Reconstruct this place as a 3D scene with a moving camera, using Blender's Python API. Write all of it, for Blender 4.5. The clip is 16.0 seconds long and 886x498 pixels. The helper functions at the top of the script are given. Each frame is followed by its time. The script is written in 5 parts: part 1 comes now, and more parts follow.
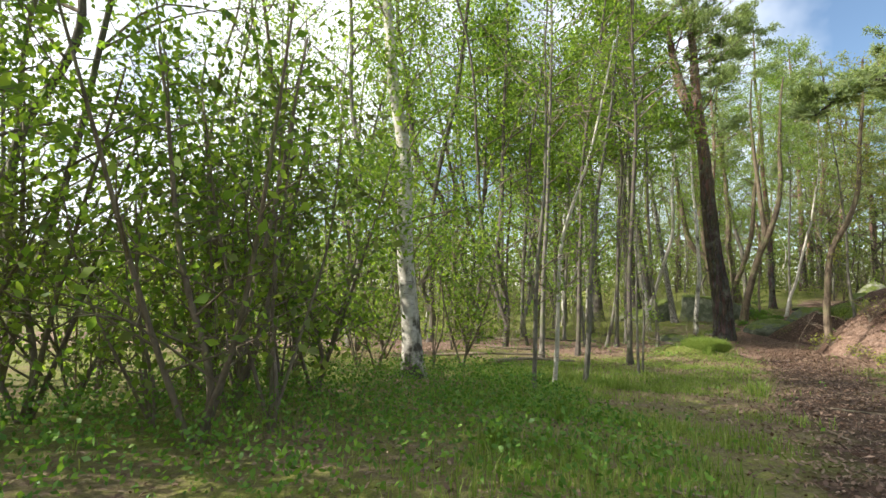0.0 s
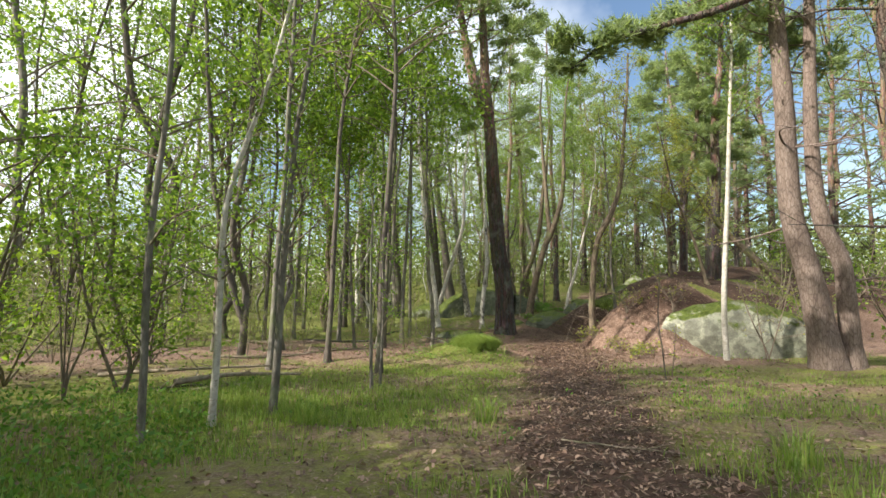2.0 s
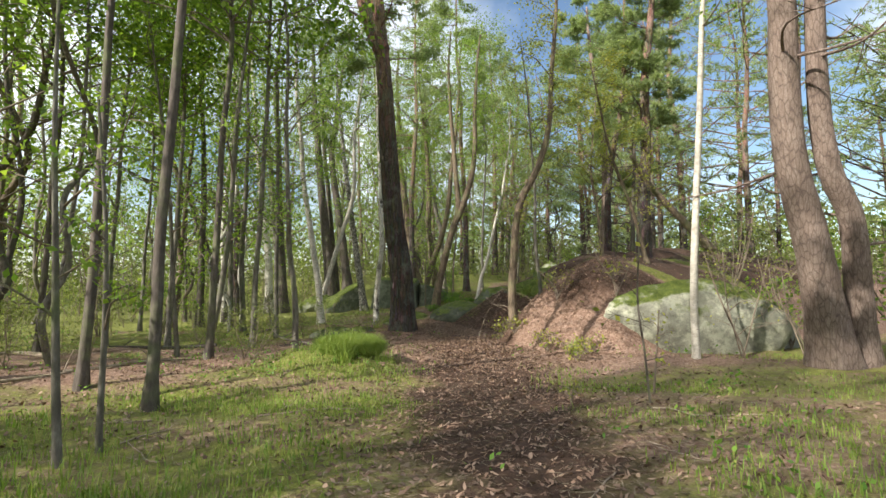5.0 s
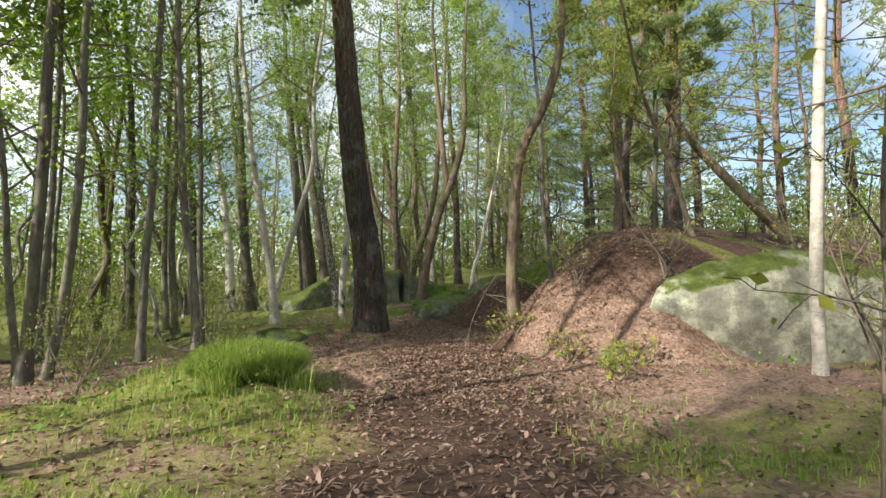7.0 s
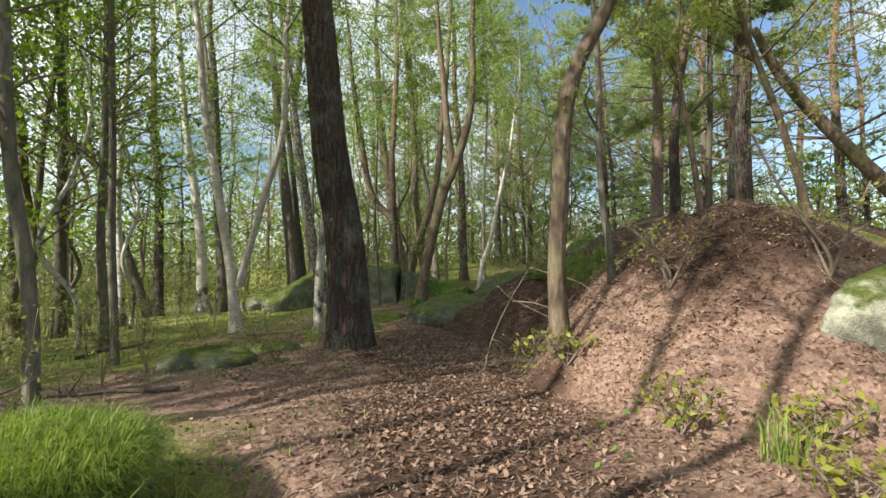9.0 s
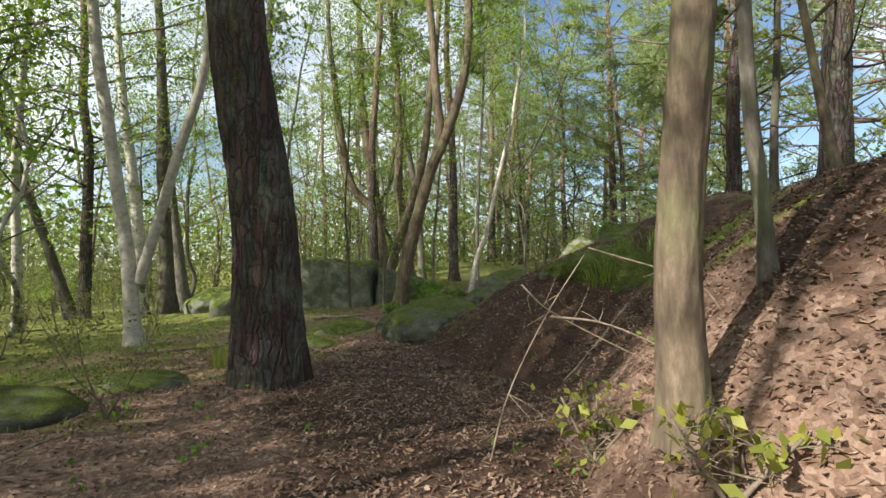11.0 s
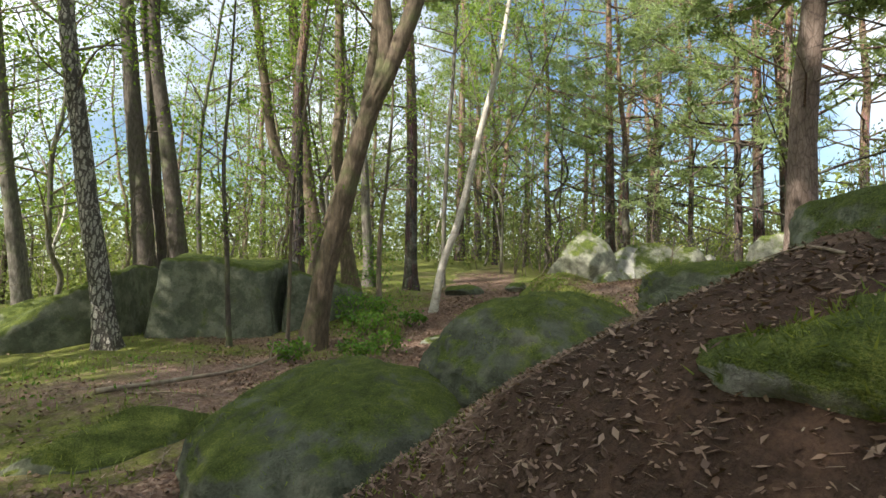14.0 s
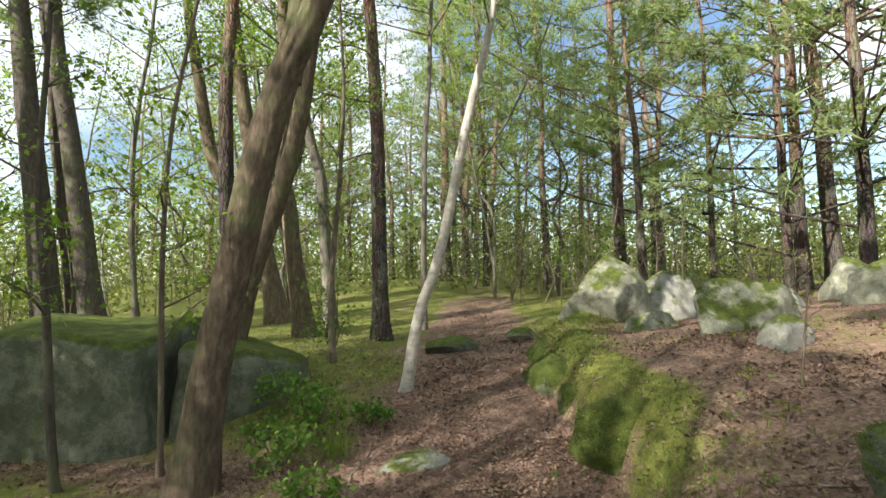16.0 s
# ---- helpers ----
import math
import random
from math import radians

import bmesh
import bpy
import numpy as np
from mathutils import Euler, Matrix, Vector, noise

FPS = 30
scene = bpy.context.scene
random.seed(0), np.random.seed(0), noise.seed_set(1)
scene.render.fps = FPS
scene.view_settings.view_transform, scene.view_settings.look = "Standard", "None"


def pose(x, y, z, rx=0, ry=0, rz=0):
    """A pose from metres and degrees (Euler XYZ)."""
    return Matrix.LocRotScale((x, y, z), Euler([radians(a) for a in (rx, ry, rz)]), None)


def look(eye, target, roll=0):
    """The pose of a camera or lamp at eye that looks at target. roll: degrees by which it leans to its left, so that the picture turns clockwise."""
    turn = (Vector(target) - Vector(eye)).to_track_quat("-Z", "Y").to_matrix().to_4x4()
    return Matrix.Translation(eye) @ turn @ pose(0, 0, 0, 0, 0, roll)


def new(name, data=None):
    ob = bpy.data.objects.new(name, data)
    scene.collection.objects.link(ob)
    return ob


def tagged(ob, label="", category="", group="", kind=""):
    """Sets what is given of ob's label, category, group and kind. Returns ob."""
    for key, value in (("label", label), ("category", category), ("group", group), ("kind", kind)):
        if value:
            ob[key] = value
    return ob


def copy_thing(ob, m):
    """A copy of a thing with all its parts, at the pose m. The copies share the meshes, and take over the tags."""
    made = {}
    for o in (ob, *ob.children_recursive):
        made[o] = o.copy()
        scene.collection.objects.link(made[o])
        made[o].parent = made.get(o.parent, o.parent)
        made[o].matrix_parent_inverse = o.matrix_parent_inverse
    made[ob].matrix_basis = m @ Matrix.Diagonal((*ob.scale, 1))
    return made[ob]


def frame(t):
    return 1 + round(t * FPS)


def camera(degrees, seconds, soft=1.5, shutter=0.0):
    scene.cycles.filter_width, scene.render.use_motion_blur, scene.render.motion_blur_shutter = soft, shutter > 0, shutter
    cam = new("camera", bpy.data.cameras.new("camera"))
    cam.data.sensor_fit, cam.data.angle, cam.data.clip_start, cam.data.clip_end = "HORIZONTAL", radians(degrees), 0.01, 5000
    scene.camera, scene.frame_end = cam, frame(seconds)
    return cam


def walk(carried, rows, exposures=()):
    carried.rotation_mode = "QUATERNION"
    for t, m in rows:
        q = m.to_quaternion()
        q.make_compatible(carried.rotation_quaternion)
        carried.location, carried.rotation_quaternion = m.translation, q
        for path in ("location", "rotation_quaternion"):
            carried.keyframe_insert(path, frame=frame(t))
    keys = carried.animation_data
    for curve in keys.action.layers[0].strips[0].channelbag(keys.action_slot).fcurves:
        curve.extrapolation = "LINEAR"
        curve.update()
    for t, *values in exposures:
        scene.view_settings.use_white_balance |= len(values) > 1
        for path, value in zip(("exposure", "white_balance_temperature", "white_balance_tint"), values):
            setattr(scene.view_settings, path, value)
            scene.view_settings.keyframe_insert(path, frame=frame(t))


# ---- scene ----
cam = camera(83.0, 16.0)
PATH = [
    (0.0, (-0.039, -0.022, 1.076), (-0.058, 2.169, 1.273), 0.90),
    (0.5, (0.557, 0.536, 1.085), (0.724, 2.720, 1.285), 0.80),
    (1.0, (1.247, 1.192, 1.089), (1.687, 3.339, 1.294), 0.30),
    (1.5, (1.969, 1.909, 1.031), (2.622, 4.000, 1.229), -0.00),
    (2.0, (2.357, 2.510, 1.019), (3.067, 4.584, 1.209), 0.50),
    (2.5, (2.676, 2.993, 0.946), (3.567, 4.995, 1.133), 0.20),
    (3.0, (2.874, 3.587, 0.848), (3.850, 5.551, 1.036), -0.00),
    (3.5, (3.046, 4.199, 0.862), (4.103, 6.119, 1.052), 0.10),
    (4.0, (3.526, 4.705, 0.864), (4.578, 6.629, 1.038), -0.00),
    (4.2, (3.695, 4.963, 0.834), (4.751, 6.886, 1.011), 0.00),
    (6.3, (5.829, 7.667, 0.612), (6.888, 9.589, 0.766), -1.20),
    (6.5, (5.984, 7.924, 0.576), (7.022, 9.857, 0.736), -1.80),
    (7.0, (6.452, 8.709, 0.505), (7.530, 10.620, 0.663), -1.10),
    (7.5, (6.760, 9.460, 0.579), (7.802, 11.391, 0.734), -1.30),
    (8.0, (7.068, 10.116, 0.642), (8.153, 12.023, 0.791), -1.20),
    (8.5, (7.486, 10.718, 0.602), (8.564, 12.630, 0.746), -0.70),
    (9.0, (7.854, 11.256, 0.582), (8.921, 13.176, 0.717), -1.00),
    (9.2, (8.033, 11.460, 0.551), (9.114, 13.372, 0.679), -1.30),
    (11.3, (9.658, 14.377, 0.507), (10.761, 16.274, 0.651), -0.10),
    (11.5, (9.797, 14.749, 0.411), (10.927, 16.632, 0.544), -0.80),
    (12.0, (10.295, 15.814, 0.422), (11.394, 17.714, 0.552), -1.50),
    (12.5, (10.613, 16.499, 0.477), (11.750, 18.378, 0.606), -0.70),
    (13.0, (10.996, 17.182, 0.561), (12.139, 19.056, 0.690), 0.40),
    (13.4, (11.503, 17.592, 0.617), (12.682, 19.444, 0.756), -0.30),
    (14.0, (12.308, 18.173, 0.887), (13.542, 19.990, 1.009), 0.70),
    (14.5, (12.829, 18.911, 1.016), (14.072, 20.721, 1.152), -0.10),
    (15.0, (13.399, 19.498, 1.140), (14.674, 21.285, 1.283), -0.40),
    (15.5, (13.936, 20.132, 1.497), (15.179, 21.943, 1.630), -0.80),
    (16.0, (14.184, 20.596, 1.579), (15.461, 22.382, 1.740), -1.20),
]
walk(cam, [(t, look(e, g, r)) for t, e, g, r in PATH], [(0.0, 1.0), (4.2, 0.95), (9.2, 0.88), (11.5, 0.88), (13.0, 1.0), (14.5, 1.08), (16.0, 1.18)])

# ---- world, sun, exposure ----
SUN_EL, SUN_AZ = radians(33), radians(262)     # compass angle of the sun, from +y towards +x
world = bpy.data.worlds.new("sky")
scene.world = world
world.use_nodes = True
wn, wl = world.node_tree.nodes, world.node_tree.links
sky = wn.new("ShaderNodeTexSky")
sky.sky_type = 'NISHITA'
sky.sun_disc = False
sky.sun_elevation, sky.sun_rotation = SUN_EL, SUN_AZ
sky.air_density, sky.dust_density, sky.ozone_density = 1.2, 0.5, 2.5
cloud_pos = wn.new("ShaderNodeTexCoord")
cloud = wn.new("ShaderNodeTexNoise")
cloud.inputs["Scale"].default_value = 2.2
cloud.inputs["Detail"].default_value = 6
cloud_ramp = wn.new("ShaderNodeValToRGB")
cloud_ramp.color_ramp.elements[0].position = 0.36
cloud_ramp.color_ramp.elements[1].position = 0.62
cloud_mix = wn.new("ShaderNodeMixRGB")
cloud_mix.inputs[2].default_value = (9.5, 9.8, 10.3, 1)
wl.new(cloud_pos.outputs["Generated"], cloud.inputs["Vector"])
cloud_side = wn.new("ShaderNodeSeparateXYZ")        # a bank of cloud towards the west
cloud_bank = wn.new("ShaderNodeMath")
cloud_bank.operation = 'MULTIPLY_ADD'
cloud_bank.inputs[1].default_value = -0.16
wl.new(cloud_pos.outputs["Generated"], cloud_side.inputs[0])
wl.new(cloud_side.outputs["X"], cloud_bank.inputs[0])
wl.new(cloud.outputs["Fac"], cloud_bank.inputs[2])
wl.new(cloud_bank.outputs[0], cloud_ramp.inputs["Fac"])
wl.new(cloud_ramp.outputs["Color"], cloud_mix.inputs[0])
wl.new(sky.outputs["Color"], cloud_mix.inputs[1])
wl.new(cloud_mix.outputs["Color"], wn["Background"].inputs["Color"])
wn["Background"].inputs["Strength"].default_value = 0.092

sun = new("sun", bpy.data.lights.new("sun", 'SUN'))
sun.data.energy = 5.0
sun.data.angle = radians(0.6)
sun.data.color = (1.0, 0.93, 0.82)
sun.matrix_world = look((-30 * math.sin(SUN_AZ) * -1, 30 * math.cos(SUN_AZ), 30 * math.tan(SUN_EL)), (0, 0, 0))

# ---- materials ----


class Mat:
    """A node material with a few shorthands."""

    def __init__(self, name, rough=0.85):
        self.m = bpy.data.materials.new(name)
        self.m.use_nodes = True
        self.n, self.l = self.m.node_tree.nodes, self.m.node_tree.links
        self.b = self.n["Principled BSDF"]
        self.b.inputs["Roughness"].default_value = rough
        self.b.inputs["Specular IOR Level"].default_value = 0.25
        self.co = self.n.new("ShaderNodeNewGeometry").outputs["Position"]

    def scaled(self, sx, sy, sz):
        k = self.n.new("ShaderNodeMapping")
        k.inputs["Scale"].default_value = (sx, sy, sz)
        self.l.new(self.co, k.inputs["Vector"])
        return k.outputs["Vector"]

    def noise(self, scale, detail=4, vec=None, rough=0.6):
        k = self.n.new("ShaderNodeTexNoise")
        k.inputs["Scale"].default_value = scale
        k.inputs["Detail"].default_value = detail
        k.inputs["Roughness"].default_value = rough
        self.l.new(vec or self.co, k.inputs["Vector"])
        return k.outputs["Fac"]

    def cells(self, scale, vec=None, out="Distance", feature='F1'):
        k = self.n.new("ShaderNodeTexVoronoi")
        k.feature = feature
        k.inputs["Scale"].default_value = scale
        self.l.new(vec or self.co, k.inputs["Vector"])
        return k.outputs[out]

    def ramp(self, fac, *stops):
        k = self.n.new("ShaderNodeValToRGB")
        e = k.color_ramp.elements
        while len(e) < len(stops):
            e.new(0.5)
        for i, (p, c) in enumerate(stops):
            e[i].position = p
            e[i].color = (*c, 1) if len(c) == 3 else c
        self.l.new(fac, k.inputs["Fac"])
        return k.outputs["Color"]

    def step(self, fac, a, b):
        return self.ramp(fac, (a, (0, 0, 0)), (b, (1, 1, 1)))

    def mix(self, fac, a, b, kind='MIX'):
        k = self.n.new("ShaderNodeMixRGB")
        k.blend_type = kind
        for i, v in enumerate((fac, a, b)):
            if isinstance(v, (int, float)):
                k.inputs[i].default_value = v
            elif isinstance(v, tuple):
                k.inputs[i].default_value = (*v, 1)
            else:
                self.l.new(v, k.inputs[i])
        return k.outputs["Color"]

    def math(self, op, a, b=0.0):
        k = self.n.new("ShaderNodeMath")
        k.operation = op
        k.use_clamp = op != 'POWER'
        for i, v in enumerate((a, b)):
            if isinstance(v, (int, float)):
                k.inputs[i].default_value = v
            else:
                self.l.new(v, k.inputs[i])
        return k.outputs[0]

    def attr(self, name):
        k = self.n.new("ShaderNodeAttribute")
        k.attribute_name = name
        return k.outputs["Fac"]

    def island(self):
        return self.n.new("ShaderNodeNewGeometry").outputs["Random Per Island"]

    def per_object(self):
        return self.n.new("ShaderNodeObjectInfo").outputs["Random"]

    def bump(self, fac, strength, dist):
        k = self.n.new("ShaderNodeBump")
        k.inputs["Strength"].default_value = strength
        k.inputs["Distance"].default_value = dist
        self.l.new(fac, k.inputs["Height"])
        self.l.new(k.outputs["Normal"], self.b.inputs["Normal"])

    def color(self, c):
        if isinstance(c, tuple):
            self.b.inputs["Base Color"].default_value = (*c, 1)
        else:
            self.l.new(c, self.b.inputs["Base Color"])
        return self.m


def leaf_material(name, dark, mid, light, glow=0.45):
    """Thin leaf: part of the light goes through it."""
    k = Mat(name, 0.5)
    col = k.ramp(k.island(), (0.0, dark), (0.5, mid), (1.0, light))
    patch = k.step(k.noise(0.55, 2), 0.3, 0.75)
    col = k.mix(k.math('MULTIPLY', patch, 0.35), col, light)
    k.color(col)
    k.b.inputs["Specular IOR Level"].default_value = 0.3
    tr = k.n.new("ShaderNodeBsdfTranslucent")
    k.l.new(k.mix(1.0, col, (1.15, 1.17, 0.55), 'MULTIPLY'), tr.inputs["Color"])
    mx = k.n.new("ShaderNodeMixShader")
    mx.inputs[0].default_value = glow
    k.l.new(k.b.outputs[0], mx.inputs[1])
    k.l.new(tr.outputs[0], mx.inputs[2])
    k.l.new(mx.outputs[0], k.n["Material Output"].inputs["Surface"])
    return k.m


SPRING = leaf_material("spring_leaf", (0.06, 0.13, 0.028), (0.16, 0.28, 0.05), (0.34, 0.45, 0.085), 0.6)
OAK = leaf_material("young_oak_leaf", (0.16, 0.20, 0.04), (0.27, 0.30, 0.06), (0.38, 0.37, 0.08), 0.5)
NEEDLE = leaf_material("pine_needle", (0.13, 0.185, 0.095), (0.27, 0.345, 0.175), (0.42, 0.49, 0.28), 0.6)
HERB = leaf_material("herb_leaf", (0.06, 0.15, 0.03), (0.11, 0.23, 0.04), (0.20, 0.33, 0.05), 0.4)
GRASS = leaf_material("grass_blade", (0.10, 0.19, 0.03), (0.18, 0.29, 0.05), (0.33, 0.37, 0.11), 0.4)
MOSS = leaf_material("moss_tuft", (0.05, 0.075, 0.015), (0.12, 0.16, 0.03), (0.26, 0.30, 0.06), 0.3)
DULL = leaf_material("thicket_leaf", (0.06, 0.075, 0.03), (0.13, 0.16, 0.055), (0.25, 0.30, 0.09), 0.5)
DRY = leaf_material("dry_leaf", (0.055, 0.029, 0.020), (0.15, 0.086, 0.060), (0.35, 0.245, 0.18), 0.1)


def pine_bark():
    k = Mat("pine_bark", 0.92)
    v = k.scaled(1, 1, 0.16)
    warp = k.n.new("ShaderNodeTexNoise")
    warp.inputs["Scale"].default_value = 6
    warp.inputs["Detail"].default_value = 4
    k.l.new(k.co, warp.inputs["Vector"])
    bent = k.mix(0.10, v, warp.outputs["Color"], 'ADD')
    plates = k.cells(15, bent, feature='DISTANCE_TO_EDGE')
    tone = k.cells(15, bent, out="Color")
    n = k.noise(11, 6, v, 0.75)
    fine = k.noise(75, 5, k.scaled(1, 1, 0.5), 0.75)
    both = k.mix(0.5, n, fine)
    low = k.ramp(both, (0.3, (0.045, 0.034, 0.029)), (0.5, (0.105, 0.082, 0.070)), (0.7, (0.21, 0.175, 0.155)))
    high = k.ramp(both, (0.3, (0.17, 0.105, 0.07)), (0.5, (0.30, 0.205, 0.145)), (0.72, (0.46, 0.34, 0.26)))
    sep = k.n.new("ShaderNodeSeparateXYZ")
    k.l.new(k.co, sep.inputs[0])
    up = k.ramp(k.math('MULTIPLY', sep.outputs["Z"], 0.1), (0.42, (0, 0, 0)), (0.8, (1, 1, 1)))
    col = k.mix(up, low, high)
    col = k.mix(0.35, col, k.mix(1.0, col, tone, 'MULTIPLY'))
    col = k.mix(k.ramp(plates, (0.0, (0.7, 0.7, 0.7)), (0.10, (0, 0, 0))), col, (0.03, 0.023, 0.019))
    col = k.mix(k.math('MULTIPLY', k.step(k.noise(2.1, 6, rough=0.75), 0.52, 0.66), 0.55), col, (0.20, 0.22, 0.17))
    k.bump(k.mix(0.45, k.step(plates, 0.0, 0.2), both), 1.0, 0.05)
    return k.color(col)


def pale_pine_bark():
    k = Mat("pale_pine_bark", 0.9)
    v = k.scaled(1, 1, 0.25)
    n = k.noise(13, 6, v, 0.75)
    fine = k.noise(70, 5, rough=0.75)
    col = k.ramp(k.mix(0.5, n, fine), (0.3, (0.10, 0.07, 0.058)), (0.5, (0.24, 0.18, 0.15)), (0.7, (0.42, 0.35, 0.30)))
    col = k.mix(k.ramp(k.cells(19, v, feature='DISTANCE_TO_EDGE'), (0.0, (0.6, 0.6, 0.6)), (0.12, (0, 0, 0))), col, (0.06, 0.042, 0.035))
    k.bump(k.mix(0.5, n, fine), 0.9, 0.04)
    return k.color(col)


def birch_bark():
    k = Mat("birch_bark", 0.7)
    v = k.scaled(1, 1, 5.5)
    bands = k.noise(7, 5, v, 0.75)
    big = k.noise(3.2, 4, k.scaled(1, 1, 0.7), 0.65)
    base = k.ramp(k.noise(14, 4), (0.3, (0.36, 0.33, 0.28)), (0.7, (0.66, 0.63, 0.57)))
    col = k.mix(k.step(bands, 0.58, 0.66), base, (0.07, 0.06, 0.055))
    sep = k.n.new("ShaderNodeSeparateXYZ")
    k.l.new(k.co, sep.inputs[0])
    low = k.ramp(sep.outputs["Z"], (0.0, (0.14, 0.14, 0.14)), (0.9, (0, 0, 0)))
    col = k.mix(k.step(k.mix(1.0, big, low, 'ADD'), 0.55, 0.66), col, (0.075, 0.065, 0.055))
    k.bump(k.mix(0.5, bands, big), 0.5, 0.012)
    return k.color(col)


def cracked_birch_bark():
    k = Mat("cracked_birch_bark", 0.75)
    v = k.mix(0.12, k.scaled(1, 1, 0.30), k.noise(7, 4), 'ADD')
    net = k.cells(17, v, feature='DISTANCE_TO_EDGE')
    wide = k.math('MULTIPLY', k.noise(4.5, 5, rough=0.7), 0.37)
    base = k.ramp(k.noise(26, 5, k.scaled(1, 1, 3), 0.7), (0.3, (0.20, 0.18, 0.15)), (0.7, (0.56, 0.53, 0.47)))
    crack = k.ramp(k.math('SUBTRACT', k.math('ADD', net, 0.10), wide), (0.0, (0.9, 0.9, 0.9)), (0.10, (0, 0, 0)))
    k.bump(k.mix(0.4, k.step(net, 0.0, 0.15), k.noise(60, 4)), 0.8, 0.02)
    return k.color(k.mix(crack, base, (0.05, 0.042, 0.036)))


def pale_birch_bark():
    k = Mat("pale_birch_bark", 0.65)
    v = k.scaled(1, 1, 6)
    bands = k.noise(8, 5, v, 0.75)
    base = k.ramp(k.noise(10, 5, rough=0.7), (0.3, (0.30, 0.27, 0.22)), (0.7, (0.62, 0.585, 0.52)))
    col = k.mix(k.step(bands, 0.60, 0.68), base, (0.13, 0.105, 0.09))
    k.bump(bands, 0.4, 0.008)
    return k.color(col)


def grey_bark(name, a, b, c):
    k = Mat(name, 0.88)
    v = k.scaled(1, 1, 0.3)
    n = k.noise(16, 6, v, 0.7)
    col = k.ramp(n, (0.3, a), (0.55, b), (0.78, c))
    col = k.mix(k.math('MULTIPLY', k.step(k.noise(2.6, 4), 0.5, 0.7), 0.45), col, (0.15, 0.19, 0.07))
    k.bump(k.mix(0.35, n, k.cells(30, v)), 0.7, 0.018)
    return k.color(col)


PINE, PALE_PINE, BIRCH, PALE, CRACKED = pine_bark(), pale_pine_bark(), birch_bark(), pale_birch_bark(), cracked_birch_bark()
ASPEN = grey_bark("grey_bark", (0.07, 0.06, 0.05), (0.165, 0.15, 0.125), (0.33, 0.31, 0.27))
OAKBARK = grey_bark("oak_bark", (0.06, 0.047, 0.035), (0.15, 0.114, 0.08), (0.30, 0.235, 0.17))
DARKBARK = grey_bark("dark_bark", (0.05, 0.042, 0.036), (0.11, 0.092, 0.078), (0.19, 0.165, 0.14))
TWIG = grey_bark("twig_bark", (0.10, 0.075, 0.058), (0.19, 0.15, 0.115), (0.31, 0.265, 0.21))
DEADWOOD = grey_bark("dead_wood", (0.16, 0.12, 0.09), (0.30, 0.24, 0.18), (0.46, 0.40, 0.32))


def rock_material(name, moss, lichen, tint=(1, 1, 1)):
    k = Mat(name, 0.9)
    n = k.noise(5, 7, rough=0.7)
    grain = k.noise(70, 3)
    stone = k.ramp(n, (0.3, (0.15, 0.15, 0.135)), (0.55, (0.27, 0.265, 0.24)), (0.75, (0.40, 0.40, 0.37)))
    stone = k.mix(0.25, stone, k.ramp(grain, (0.35, (0.1, 0.1, 0.1)), (0.7, (0.45, 0.44, 0.42))))
    stone = k.mix(1.0, stone, tint, 'MULTIPLY')
    pale = k.math('MULTIPLY', k.step(k.noise(3.1, 6, rough=0.75), 0.47, 0.60), lichen)
    col = k.mix(pale, stone, (0.52, 0.53, 0.40))
    mossy = k.ramp(k.mix(0.55, k.noise(7, 6, rough=0.75), k.noise(90, 4, rough=0.75)), (0.36, (0.035, 0.05, 0.013)), (0.5, (0.105, 0.14, 0.027)), (0.64, (0.24, 0.27, 0.06)))
    geo = k.n.new("ShaderNodeNewGeometry")
    sep = k.n.new("ShaderNodeSeparateXYZ")
    k.l.new(geo.outputs["Normal"], sep.inputs[0])
    top = k.math('ADD', k.math('MULTIPLY', sep.outputs["Z"], 0.35), k.math('MULTIPLY', k.noise(2.4, 6, rough=0.7), 0.9))
    cover = k.step(top, 0.78 - 0.45 * moss, 0.90 - 0.45 * moss)
    col = k.mix(cover, col, mossy)
    fuzz = k.noise(130, 3)
    k.bump(k.mix(cover, k.mix(0.3, n, grain), k.mix(0.5, fuzz, k.noise(14, 6, rough=0.75))), 1.0, 0.06)
    return k.color(col)


ROCK = rock_material("granite_mossy", 0.50, 0.25, (0.50, 0.56, 0.42))
ROCK_DARK = rock_material("bedrock_dark", 0.30, 0.12, (0.34, 0.38, 0.29))
ROCK_PALE = rock_material("granite_lichen", 0.42, 0.6, (0.85, 0.87, 0.74))
ROCK_MOSS = rock_material("granite_deep_moss", 1.0, 0.2)
ROCK_GREY = rock_material("granite_grey", 0.25, 0.45)


